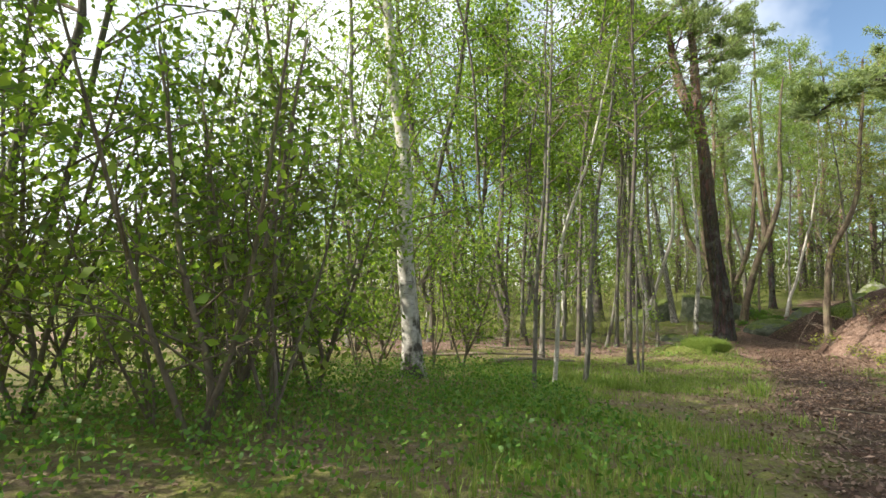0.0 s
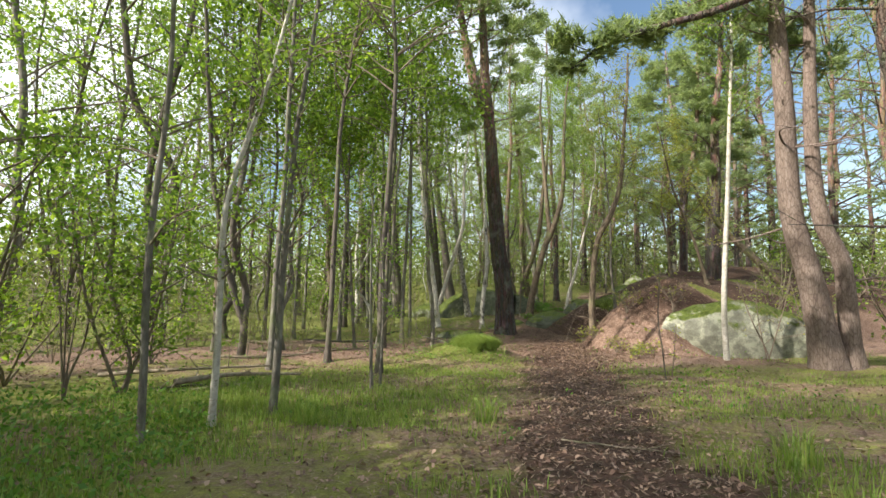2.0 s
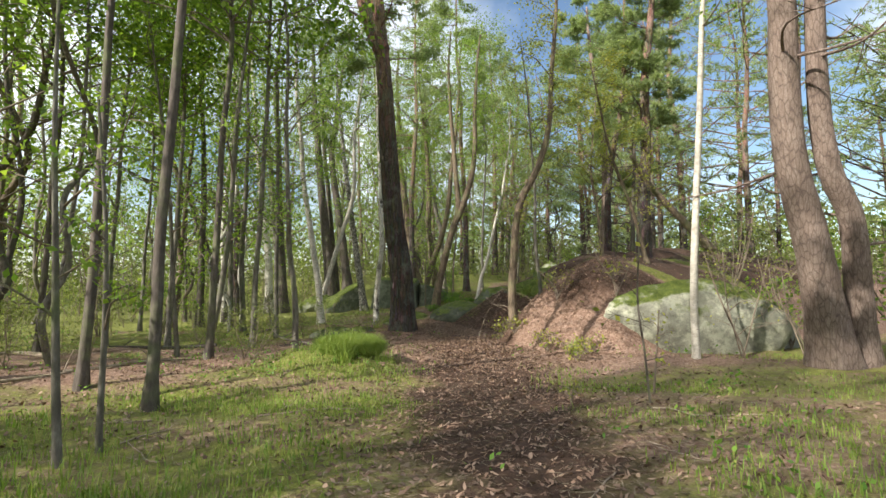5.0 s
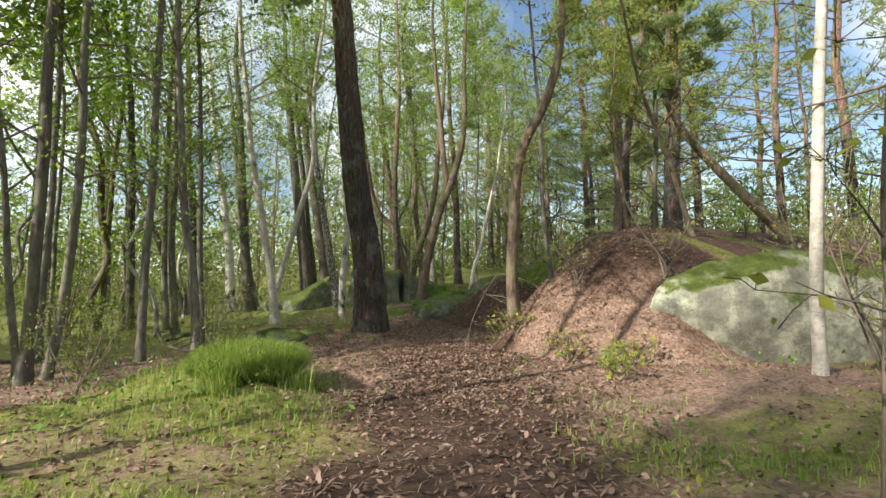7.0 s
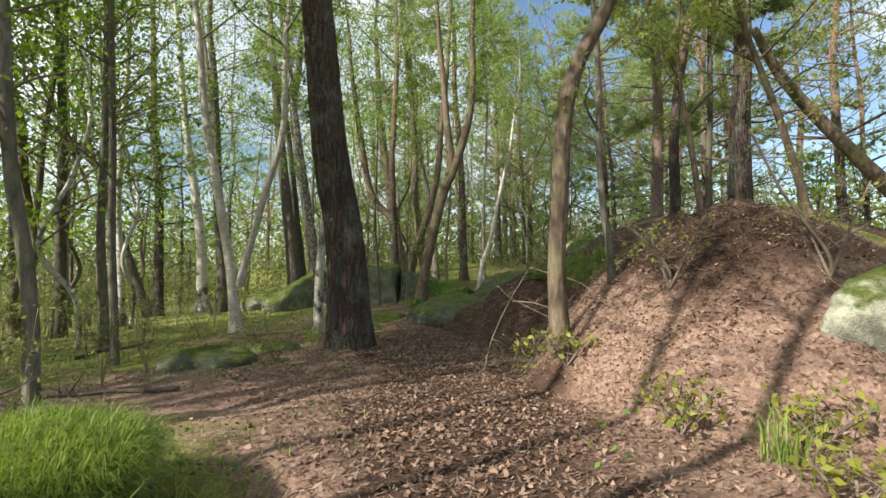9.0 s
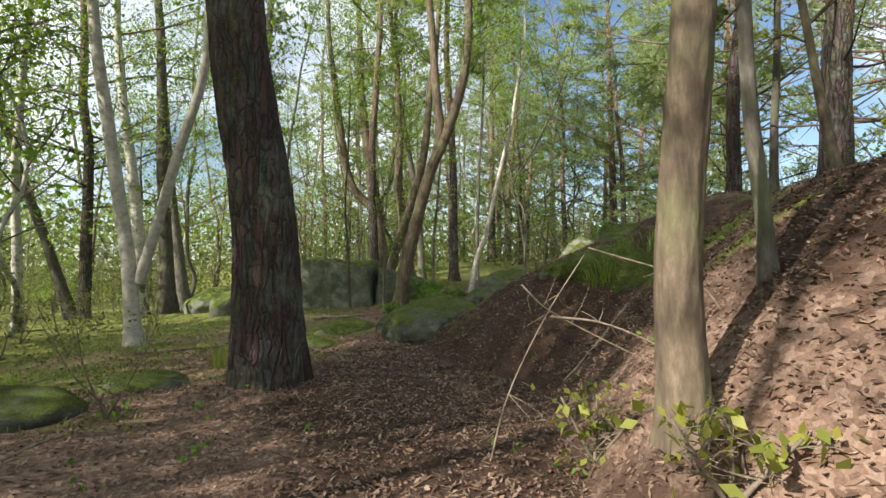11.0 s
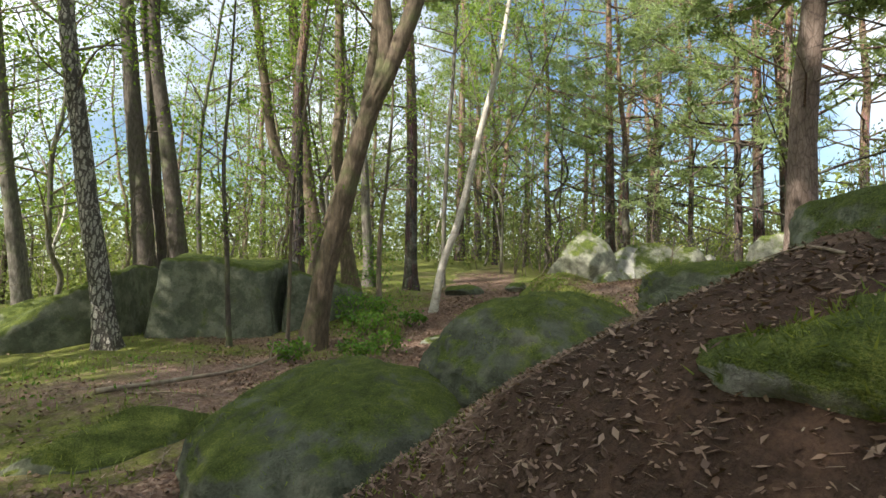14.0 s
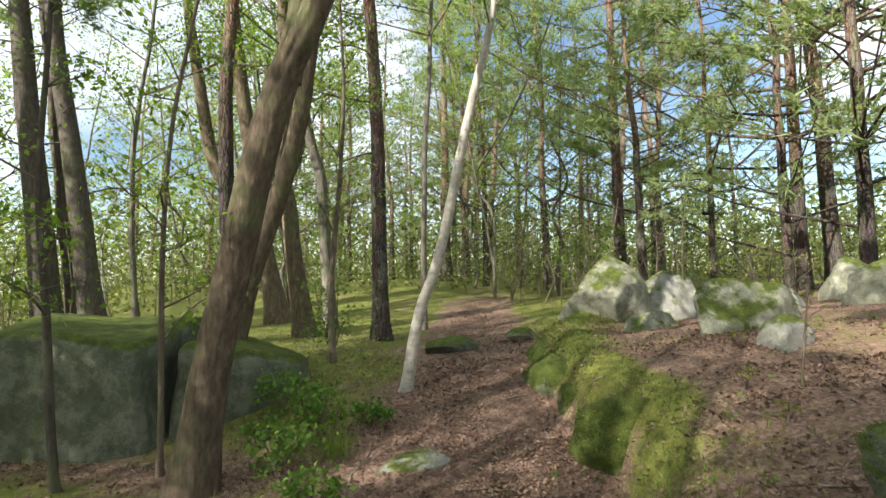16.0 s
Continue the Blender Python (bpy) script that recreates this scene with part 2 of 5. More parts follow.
def ground_material():
    k = Mat("forest_floor", 0.95)
    leafy = k.cells(34, out="Color")
    sep = k.n.new("ShaderNodeSeparateXYZ")
    k.l.new(leafy, sep.inputs[0])
    n1, n2, n3 = k.noise(1.3, 5), k.noise(9, 5, rough=0.7), k.noise(60, 4, rough=0.7)
    litter = k.ramp(sep.outputs["X"], (0.0, (0.12, 0.066, 0.047)), (0.5, (0.27, 0.165, 0.122)), (1.0, (0.42, 0.30, 0.235)))
    litter = k.mix(0.45, litter, k.ramp(n3, (0.3, (0.07, 0.04, 0.028)), (0.7, (0.30, 0.21, 0.155))))
    soil = k.ramp(n2, (0.3, (0.022, 0.013, 0.009)), (0.55, (0.070, 0.037, 0.025)), (0.75, (0.145, 0.083, 0.056)))
    soil = k.mix(0.4, soil, k.ramp(n3, (0.3, (0.02, 0.014, 0.010)), (0.75, (0.16, 0.105, 0.075))))
    moss = k.ramp(k.mix(0.5, n2, n3), (0.34, (0.05, 0.065, 0.018)), (0.5, (0.15, 0.165, 0.035)), (0.66, (0.31, 0.30, 0.085)))
    jag = k.math('ADD', k.math('MULTIPLY', n1, 0.6), k.math('MULTIPLY', n2, 0.6))
    path = k.step(k.math('ADD', k.attr("dark_soil"), k.math('MULTIPLY', k.math('SUBTRACT', jag, 0.42), 1.5)), 0.48, 0.80)
    green = k.step(k.math('ADD', k.attr("green"), k.math('MULTIPLY', k.math('SUBTRACT', jag, 0.36), 1.3)), 0.66, 0.98)
    col = k.mix(green, litter, moss)
    col = k.mix(path, col, soil)
    k.bump(k.mix(0.45, k.mix(0.75, n2, n3), sep.outputs["Y"]), 0.9, 0.04)
    return k.color(col)


GROUND = ground_material()

# ---- mesh helpers ----


def link_mesh(name, me, mat, parent=None, label="", smooth=True):
    me.materials.append(mat)
    if smooth:
        me.polygons.foreach_set("use_smooth", [True] * len(me.polygons))
    ob = new(name, me)
    if parent:
        ob.parent = parent
    if label:
        ob["label"] = label
    return ob


def solid(name, verts, faces, mat, parent=None, label="", smooth=True):
    me = bpy.data.meshes.new(name)
    me.from_pydata([tuple(v) for v in verts], [], faces)
    me.update()
    return link_mesh(name, me, mat, parent, label, smooth)


def part(name, bm, mat, parent=None, label="", smooth=True):
    me = bpy.data.meshes.new(name)
    bm.to_mesh(me)
    bm.free()
    return link_mesh(name, me, mat, parent, label, smooth)


def cards(name, quads, mat, parent=None, label=""):
    """Many small free faces, from an array (n, corners, 3)."""
    n, c = quads.shape[:2]
    me = bpy.data.meshes.new(name)
    me.vertices.add(n * c)
    me.vertices.foreach_set("co", quads.astype(np.float32).ravel())
    me.loops.add(n * c)
    me.loops.foreach_set("vertex_index", np.arange(n * c, dtype=np.int32))
    me.polygons.add(n)
    me.polygons.foreach_set("loop_start", np.arange(0, n * c, c, dtype=np.int32))
    me.update()
    me.validate()
    return link_mesh(name, me, mat, parent, label, smooth=False)


def empty(name, x, y, z, label, category, group="", kind=""):
    ob = new(name)
    ob.location = (x, y, z)
    return tagged(ob, label, category, group, kind)


def unit(v):
    return v / np.maximum(np.linalg.norm(v, axis=-1, keepdims=True), 1e-9)


def leaf_quads(rng, centres, size, droop=0.3, wide=0.55):
    """Folded rhombic leaves round the given places."""
    n = len(centres)
    d = unit(rng.normal(size=(n, 3)) + np.array([0, 0, -droop]))
    s = unit(np.cross(d, rng.normal(size=(n, 3))))
    L = size * rng.uniform(0.6, 1.3, (n, 1))
    up = np.cross(d, s)
    q = np.stack([centres, centres + d * L * 0.5 + s * L * wide * 0.5 + up * L * 0.07,
                  centres + d * L, centres + d * L * 0.5 - s * L * wide * 0.5 + up * L * 0.07], axis=1)
    return q


def leaf_tris(rng, centres, size):
    """Simple leaves for trees far off."""
    n = len(centres)
    d = unit(rng.normal(size=(n, 3)) + np.array([0, 0, -0.3]))
    s = unit(np.cross(d, rng.normal(size=(n, 3))))
    L = size * rng.uniform(0.6, 1.3, (n, 1))
    return np.stack([centres, centres + d * L * 0.75 + s * L * 0.36, centres + d * L * 0.75 - s * L * 0.36], axis=1)


def needle_tris(rng, tips, ways, length, blades):
    """Tufts of needles: thin blades that fan out from twig tips."""
    n = len(tips)
    tips, ways = np.repeat(tips, blades, 0), np.repeat(ways, blades, 0)
    d = unit(ways * 0.9 + rng.normal(size=(n * blades, 3)) * 0.75)
    s = unit(np.cross(d, rng.normal(size=d.shape)))
    L = length * rng.uniform(0.6, 1.25, (n * blades, 1))
    a = tips - d * L * 0.15
    return np.stack([a - s * L * 0.085, a + s * L * 0.085, a + d * L], axis=1)


def spline(points, steps):
    """A smooth line through the points (Catmull-Rom)."""
    p = np.array(points, float)
    if len(p) == 2:
        return p[0] + (p[1] - p[0]) * np.linspace(0, 1, steps + 1)[:, None]
    p = np.vstack([2 * p[0] - p[1], p, 2 * p[-1] - p[-2]])
    out = []
    for i in range(1, len(p) - 2):
        for u in np.linspace(0, 1, steps, endpoint=False):
            a, b, c, d = p[i - 1:i + 3]
            out.append(0.5 * (2 * b + (c - a) * u + (2 * a - 5 * b + 4 * c - d) * u * u + (3 * b - a - 3 * c + d) * u ** 3))
    out.append(p[-2])
    return np.array(out)


def tube(line, radii, sides, rough=0.0, flare=0.0, seed=0, ridge=0.0):
    """A tapered tube with an uneven skin; flare: root swelling at its foot."""
    line = np.array(line)
    n = len(line)
    t = unit(np.gradient(line, axis=0))
    ref = np.array([1.0, 0.13, 0.07])
    a = unit(np.cross(t, ref))
    b = np.cross(t, a)
    ang = np.arange(sides) * 2 * math.pi / sides
    r = np.repeat(np.array(radii)[:, None], sides, 1)
    if rough or flare:
        rng = np.random.default_rng(seed)
        ph = rng.uniform(0, 6.28, 4)
        lobes = 0.5 + 0.5 * np.cos(ang * 4 + ph[0]) * np.cos(ang + ph[1])
        h = np.linalg.norm(line - line[0], axis=1)
        r = r * (1 + flare * np.exp(-h / (2.2 * radii[0]))[:, None] * (0.5 + lobes)[None, :])
        r = r * (1 + rough * (np.sin(ang * 3 + ph[2] + h[:, None] * 2.1) * 0.5 + rng.normal(size=r.shape) * 0.55))
    if ridge:
        z = line[:, 2]
        for i in range(n):
            for j in range(sides):
                q = Vector((math.cos(ang[j]) * 4.2, math.sin(ang[j]) * 4.2, z[i] * 1.5))
                w = q + Vector((0.35 * noise.noise(q * 1.9), 0.35 * noise.noise(q * 1.9 + Vector((5, 0, 0))), 0))
                r[i, j] += ridge * (0.9 - 2.2 * abs(noise.noise(w)) + 0.5 * noise.noise(w * 3.3))
    v = line[:, None, :] + r[..., None] * (np.cos(ang)[None, :, None] * a[:, None, :] + np.sin(ang)[None, :, None] * b[:, None, :])
    faces = []
    for i in range(n - 1):
        for j in range(sides):
            k = (j + 1) % sides
            faces.append((i * sides + j, i * sides + k, (i + 1) * sides + k, (i + 1) * sides + j))
    faces.append(tuple(range((n - 1) * sides, n * sides)))
    return v.reshape(-1, 3), faces


def join_tubes(parts):
    V, Fc, o = [], [], 0
    for v, f in parts:
        V.append(v)
        Fc += [tuple(i + o for i in q) for q in f]
        o += len(v)
    return np.vstack(V), Fc


# ---- the lie of the land ----
TOE = [(34, 14.5), (20, 13.6), (16.5, 12.7), (13.8, 12.4), (12.0, 12.6), (11.1, 13.6), (11.2, 15.2), (12.2, 16.5), (12.9, 17.6), (12.8, 19),
       (13.1, 20.5), (14.4, 21.4), (16.6, 22.05), (17.7, 22.75), (18.35, 23.5), (18.85, 24.6), (20.2, 26.3), (23.2, 27.8), (36, 30)]
TRACK = [(2.2, -3), (2.6, 1.5), (3.9, 4.2), (6.2, 8.2), (8.2, 11.6), (9.9, 14.6), (11.0, 17.0), (12.2, 19.8), (14.6, 22.6), (17.2, 25.0), (19.6, 28.5), (22.5, 34), (25, 44)]

WORN = TRACK[:8] + [(15.0, 22.5), (17.3, 24.4), (19.1, 26.6), (21.4, 29.4), (24.1, 32.8), (27.8, 36.8)]   # where feet have bared the soil


def smooth(a, b, v):
    v = np.clip((v - a) / (b - a), 0, 1)
    return v * v * (3 - 2 * v)


def line_distance(pts, x, y, closed=False):
    """Distance to a broken line; inside a closed one it counts as positive, outside as negative."""
    best = np.full(x.shape, 1e9)
    inside = np.zeros(x.shape, bool)
    n = len(pts)
    for i in range(n if closed else n - 1):
        (x1, y1), (x2, y2) = pts[i], pts[(i + 1) % n]
        dx, dy = x2 - x1, y2 - y1
        w = np.clip(((x - x1) * dx + (y - y1) * dy) / (dx * dx + dy * dy), 0, 1)
        best = np.minimum(best, np.hypot(x - x1 - w * dx, y - y1 - w * dy))
        if closed:
            inside ^= ((y1 > y) != (y2 > y)) & (x < (x2 - x1) * (y - y1) / (y2 - y1 + 1e-12) + x1)
    return np.where(inside, best, -best) if closed else best


def wave(x, y, s, k=0.0):
    """A cheap uneven swell, about -1 to 1."""
    return (np.sin(x * s + 1.3 * np.sin(y * s * 0.7 + k)) + np.sin(y * s * 1.1 + 1.7 * np.sin(x * s * 0.6 + k + 2)) + np.sin((x + y) * s * 1.9 + k)) / 3


def lie(x, y):
    """Height of the ground."""
    x, y = np.asarray(x, float), np.asarray(y, float)
    b = -0.05 - 0.45 * smooth(0, 12, y) + 0.25 * smooth(19, 24, y) * smooth(10, 13, x)
    q = np.maximum(line_distance(TOE, x, y, True) + 0.15, 0)
    b = b + 0.75 * smooth(24, 31, y + 0.9 * (x - 16)) * smooth(13, 17, x) * (1 - smooth(0, 1.5, q)) - 0.15 * smooth(9.5, 6, x) * smooth(14, 20, y)
    dome = smooth(17.6, 15.8, y)
    k = 0.40 - 0.18 * dome - 0.24 * smooth(18, 22.5, y)
    top = 2.75 + 3.75 * smooth(16.5, 20.5, y)
    b = b + 1.5 * smooth(5, 27, 0.57 * (x - 16) + 0.82 * (y - 24)) * smooth(12, 18, x)
    b = b + (0.75 + 0.80 * dome) * (1 - np.exp(-q / (0.7 + 0.35 * dome - 0.45 * smooth(21.2, 22.8, y)))) + k * q * smooth(0, 1.5, q) - np.maximum(0, k * (q - top))
    b = b + 0.20 * np.exp(-((x - 6.85) / 0.72) ** 4 - ((y - 14.3) / 0.9) ** 2)
    b = b - 0.30 * np.exp(-((x - 7.95) / 0.42) ** 6 - ((y - 14.0) / 0.45) ** 6)
    off = smooth(0.6, 2.0, line_distance(TRACK, x, y))
    b = b + off * (0.06 * wave(x, y, 1.3) + 0.03 * wave(x, y, 3.7, 1.0)) + 0.012 * wave(x, y, 7.0, 2.0)
    return b


def gz(x, y):
    return float(lie(np.array([x]), np.array([y]))[0])


def lines(lo, hi, step, reach):
    c = list(np.arange(lo, hi + 1e-6, step))
    out, s = [], step
    while sum(out) < reach:
        s *= 1.35
        out.append(s)
    left = [lo - sum(out[:i + 1]) for i in range(len(out))][::-1]
    return np.array(left + c + [c[-1] + sum(out[:i + 1]) for i in range(len(out))])


def cover(x, y):
    """Shares of dark soil (path wear, mound shade) and of green on the ground."""
    d = line_distance(WORN, x, y)
    dark_soil = smooth(1.5, 0.2, d + 0.3 * wave(x, y, 2.1))
    # bare soil in the hollow, its dark tone also for the hump's shade
    dark_soil = np.maximum(dark_soil, np.exp(-((x - 8.08) / 0.42) ** 4 - ((y - 13.74) / 0.45) ** 4))
    dark_soil = dark_soil * (1 - 0.6 * smooth(20.0, 22.0, y)) * (0.74 + 0.26 * smooth(9, 13, y)) * (0.85 + 0.15 * wave(x, y, 3.1, 6.0))
    inside = line_distance(TOE, x, y, True)
    # bare soil on the mound, kept dark partly in place of shade
    dark_soil = np.maximum(dark_soil, 0.82 * smooth(0.2, 1.2, inside) * smooth(21, 19, y) * (0.8 + 0.35 * wave(x, y, 1.7, 1.5)))
    dark_soil = np.maximum(dark_soil, 0.75 * np.exp(-((x - 13.6) / 1.8) ** 4 - ((y - 18.0) / 2.4) ** 4))
    green = (0.54 + 0.10 * smooth(6, 3, x)) * smooth(13.5, 11.0, y) + 0.20 * wave(x, y, 1.3, 3.0) + 0.5 * smooth(16, 13.5, y) * smooth(10.5, 13, y) * smooth(9, 7.5, x)
    green = green + (0.26 + 0.3 * wave(x, y, 1.9, 2.5)) * smooth(13, 17, y) * smooth(10.5, 8.5, x) + 0.5 * smooth(18.5, 20.5, y) * np.maximum(smooth(13.5, 12.5, x), (0.42 + 0.5 * wave(x, y, 2.1, 4.0)) * smooth(0.7, 1.7, d) * smooth(18, 16, x))
    green = green + 0.55 * smooth(24, 28, y) + 0.22 * smooth(19.5, 22, y) * smooth(15, 17, x)
    green = green + 0.10 * np.exp(-((x - 19.5) / 2.4) ** 2 - ((y - 23.2) / 1.6) ** 2) + 0.35 * np.exp(-((x - 13.4) / 1.2) ** 2 - ((y - 19.6) / 1.0) ** 2)
    green = np.where(inside > -0.6, green * smooth(18, 20.5, y), green)
    green = green + 1.0 * np.exp(-((x - 7.2) / 0.9) ** 2 - ((y - 14.2) / 1.3) ** 2)
    green = green * (1 - 0.75 * np.exp(-((x - 10.5) / 2.6) ** 2 - ((y - 12.6) / 1.3) ** 2))
    green = green * (1 - 0.85 * smooth(1.5, 0.7, d + 0.25 * wave(x, y, 2.6)) * smooth(20, 21.5, y) * smooth(38, 31, y))
    shelf = smooth(0.5, 1.1, inside) * smooth(19, 17.5, y) * np.maximum(smooth(0.30, 0.55, wave(x, y, 1.5, 8.0)), np.exp(-((x - 16.3) / 0.9) ** 2 - ((y - 17.0) / 0.9) ** 2))
    dark_soil, green = dark_soil * (1 - 0.85 * shelf), green + 0.8 * shelf
    edge = np.exp(-((inside - 0.28 + 0.18 * wave(x, y, 3.3, 2.0)) / 0.30) ** 2) * smooth(22.5, 23.2, y) * smooth(29, 26, y)
    return dark_soil * (1 - edge), np.clip(green + 1.1 * edge, 0, 1)


def build_ground():
    xs, ys = lines(-3, 25, 0.14, 700), lines(-2, 34, 0.14, 700)
    X, Y = np.meshgrid(xs, ys)
    x, y = X.ravel(), Y.ravel()
    z = lie(x, y)
    nx, ny = len(xs), len(ys)
    i = np.arange(nx * ny).reshape(ny, nx)
    f = np.stack([i[:-1, :-1], i[:-1, 1:], i[1:, 1:], i[1:, :-1]], -1).reshape(-1, 4)
    me = bpy.data.meshes.new("ground")
    me.from_pydata(np.stack([x, y, z], 1).tolist(), [], f.tolist())
    for name, val in zip(("dark_soil", "green"), cover(x, y)):
        me.attributes.new(name, 'FLOAT', 'POINT').data.foreach_set("value", val.astype(np.float32))
    ob = link_mesh("ground", me, GROUND)
    tagged(ob, "uneven forest floor of leaf litter, moss and bare brown soil", "ground", kind="structure")


build_ground()

# ---- trees ----


def grow(name, x, y, stems, bark, leaf, label, h, r, seed, crown=0.3, limbs=26, reach=0.16, leaves=3900, size=0.069, style="leafy",
         sides=9, rough=0.03, flare=0.5, group="", sink=0.06, dead=0, rise=0.75, thin=0.25, low=False, ridge=0.0, fine=7, far=False):
    """A tree whose stems pass through the given offsets from its foot and go on upwards to the height h.
    crown: the share of the height at which foliage begins; limbs: boughs on all stems; size: one leaf."""
    rng = np.random.default_rng(seed)
    root = empty(name, x, y, gz(x, y), label, "tree", group)
    skins, boughs, spots, ways = [], [], [], []
    for k, stem in enumerate(stems):
        pts = [np.array([0, 0, -sink]) if k == 0 else np.array(stem[0], float)] + [np.array(q, float) for q in (stem if k == 0 else stem[1:])]
        last = pts[-1] - pts[-2] if len(pts) > 1 else np.array([0, 0, 1.0])
        last = unit(last * np.array([0.6, 0.6, 1]))
        while pts[-1][2] < h * (1 - 0.07 * k) - 0.5 and not (low and k):
            step = min(2.2, h - pts[-1][2])
            last = unit(last * np.array([0.8, 0.8, 1]) + rng.normal(size=3) * np.array([0.07, 0.07, 0]))
            pts.append(pts[-1] + last * max(step, 0.6))
        line = spline(pts, fine)
        ph = rng.uniform(0, 6.28, 4)
        amp = (0.008 + 0.12 * min(r, 0.1)) * np.minimum(1, np.arange(len(line)) / (0.6 * fine)) * (0.5 if r > 0.2 else 1)
        for axis in (0, 1):
            line[:, axis] += amp * (np.sin(line[:, 2] * 1.1 + ph[axis]) + 0.6 * np.sin(line[:, 2] * 2.4 + ph[axis + 2]))
        z0, z1 = line[0][2], line[-1][2]
        u = (line[:, 2] - z0) / max(z1 - z0, 0.1)
        r0 = r if k == 0 else r * (0.3 if low else 0.72)
        if low and k:
            u = np.linspace(0, 1, len(line))
        rad = r0 * (1 - u * 0.9) ** 0.8 + 0.006
        skins.append(tube(line, rad, sides, rough, flare if k == 0 or stem[0][2] < 0.1 else 0.0, seed + k, ridge))
        nb = limbs // len(stems) if not low else (limbs - 7 if k == 0 else 7)
        for i in range(nb):
            g = crown + (1 - crown) * (i + rng.uniform(0, 1)) / nb
            j = min(int(np.searchsorted(u, g)), len(line) - 2)
            a = rng.uniform(0, 6.283)
            L = h * reach * (1.15 - 0.75 * g) * rng.uniform(0.6, 1.25)
            if low and k:
                L *= 0.4
            if style == "pine":
                L *= 1.1 if g > crown + 0.08 else 0.8
            way = unit(np.array([math.cos(a), math.sin(a), rise * rng.uniform(0.4, 1.3)]))
            mid = line[j] + way * L * 0.5 + rng.normal(size=3) * 0.06 * L
            end = line[j] + way * L + np.array([0, 0, (0.12 if style == "pine" else -0.05) * L]) + rng.normal(size=3) * 0.10 * L
            bough = spline([line[j], mid, end], 3)
            br = min(rad[j] * 0.5, 0.006 + L * 0.010)
            boughs.append(tube(bough, np.linspace(br, br * 0.3, len(bough)), 4 if far else 5))
            twigs = 3 if far else 4
            for q in range(twigs):
                s = bough[rng.integers(2, len(bough))]
                w2 = unit(way + rng.normal(size=3) * (0.75 if style == "leafy" else 0.6) * np.array([1, 1, 0.6]))
                e2 = s + w2 * L * rng.uniform(0.22, 0.5)
                tw = np.array([s, (s + e2) / 2 + rng.normal(size=3) * 0.04 * L, e2])
                boughs.append(tube(tw, np.linspace(br * 0.4, 0.003, len(tw)), 3))
                spots.append((s, e2))
                ways.append(w2)
        for i in range(dead):
            g = rng.uniform(0.12, crown + 0.15)
            j = min(int(np.searchsorted(u, g)), len(line) - 2)
            a = rng.uniform(0, 6.283)
            L = rng.uniform(0.5, 1.7)
            way = np.array([math.cos(a), math.sin(a), rng.uniform(-0.25, 0.3)])
            bough = spline([line[j], line[j] + way * L * 0.5 + rng.normal(size=3) * 0.08, line[j] + way * L + rng.normal(size=3) * 0.15], 4)
            boughs.append(tube(bough, np.linspace(0.028, 0.006, len(bough)), 5))
            for q in range(3):
                s = bough[rng.integers(3, len(bough))]
                boughs.append(tube(spline([s, s + rng.normal(size=3) * 0.22 * L], 2), [0.009, 0.006, 0.003], 3))
    v, f = join_tubes(skins)
    solid("trunk", v, f, bark, root)
    if boughs:
        v, f = join_tubes(boughs)
        solid("branchwork", v, f, bark if style == "pine" or leaf is OAK else TWIG, root)["kind"] = "stuff"
    if leaf and spots:
        a, b = np.array([s[0] for s in spots]), np.array([s[1] for s in spots])
        if style == "pine":
            per = max(1, leaves // len(spots))
            w = rng.uniform(0.25, 1.05, (len(spots), per, 1))
            c = a[:, None] + (b - a)[:, None] * w + rng.normal(size=(len(spots), per, 3)) * np.array([0.10, 0.10, 0.05]) * (h / 11)
            wy = np.repeat(np.array(ways)[:, None], per, 1) + np.array([0, 0, 0.35])
            q = needle_tris(rng, c.reshape(-1, 3), unit(wy.reshape(-1, 3)), size, 3 if far else 7)
        else:
            per = max(1, leaves // len(spots))
            w = rng.uniform(0.1, 1.1, (len(spots), per, 1))
            c = a[:, None] + (b - a)[:, None] * w + rng.normal(size=(len(spots), per, 3)) * thin * np.array([1, 1, 0.7]) * (h / 11)
            q = leaf_tris(rng, c.reshape(-1, 3), size * 1.15) if far else leaf_quads(rng, c.reshape(-1, 3), size)
        ob = cards("crown", q, leaf, root)
        ob["kind"] = "stuff"
    return root


BIRCH_L = "slender birch with black-flecked white bark and fresh green leaves"
PINE_L = "tall pine with scaly grey-brown bark, orange higher up"

# pines by the track
grow("pine_tree", 10.53, 19.24, [[(-0.11, -0.05, 1.65), (-0.40, -0.12, 3.67), (-0.80, -0.25, 8.0), (-0.95, -0.3, 9.3)],
                               [(-0.80, -0.25, 8.0), (-1.25, -0.1, 9.2), (-1.6, 0.1, 11.0)]],
     PINE, NEEDLE, "thick old pine with deeply plated dark bark and forked top", 14.5, 0.315, 1, crown=0.5, limbs=40, reach=0.23,
     leaves=6500, size=0.196, style="pine", sides=80, rough=0.006, flare=0.3, dead=5, rise=0.35, ridge=0.02, fine=26)
grow("pine_tree", 13.3, 9.8, [[(-0.45, 0.03, 1.86), (-0.82, 0.07, 3.14), (-1.00, -0.03, 5.12), (-1.25, -0.14, 7.46)],
                              [(0.33, -0.2, 0.0), (0.2, -0.25, 1.1), (0.01, -0.28, 2.2), (-0.34, -0.2, 3.01), (-0.56, -0.24, 4.52), (-0.67, -0.4, 7.42)]],
     PALE_PINE, NEEDLE, "sunlit pine with two pinkish grey stems from one root", 13.0, 0.25, 2, crown=0.5, limbs=46, leaves=6200, size=0.196,
     style="pine", sides=18, rough=0.04, dead=9, rise=0.4)
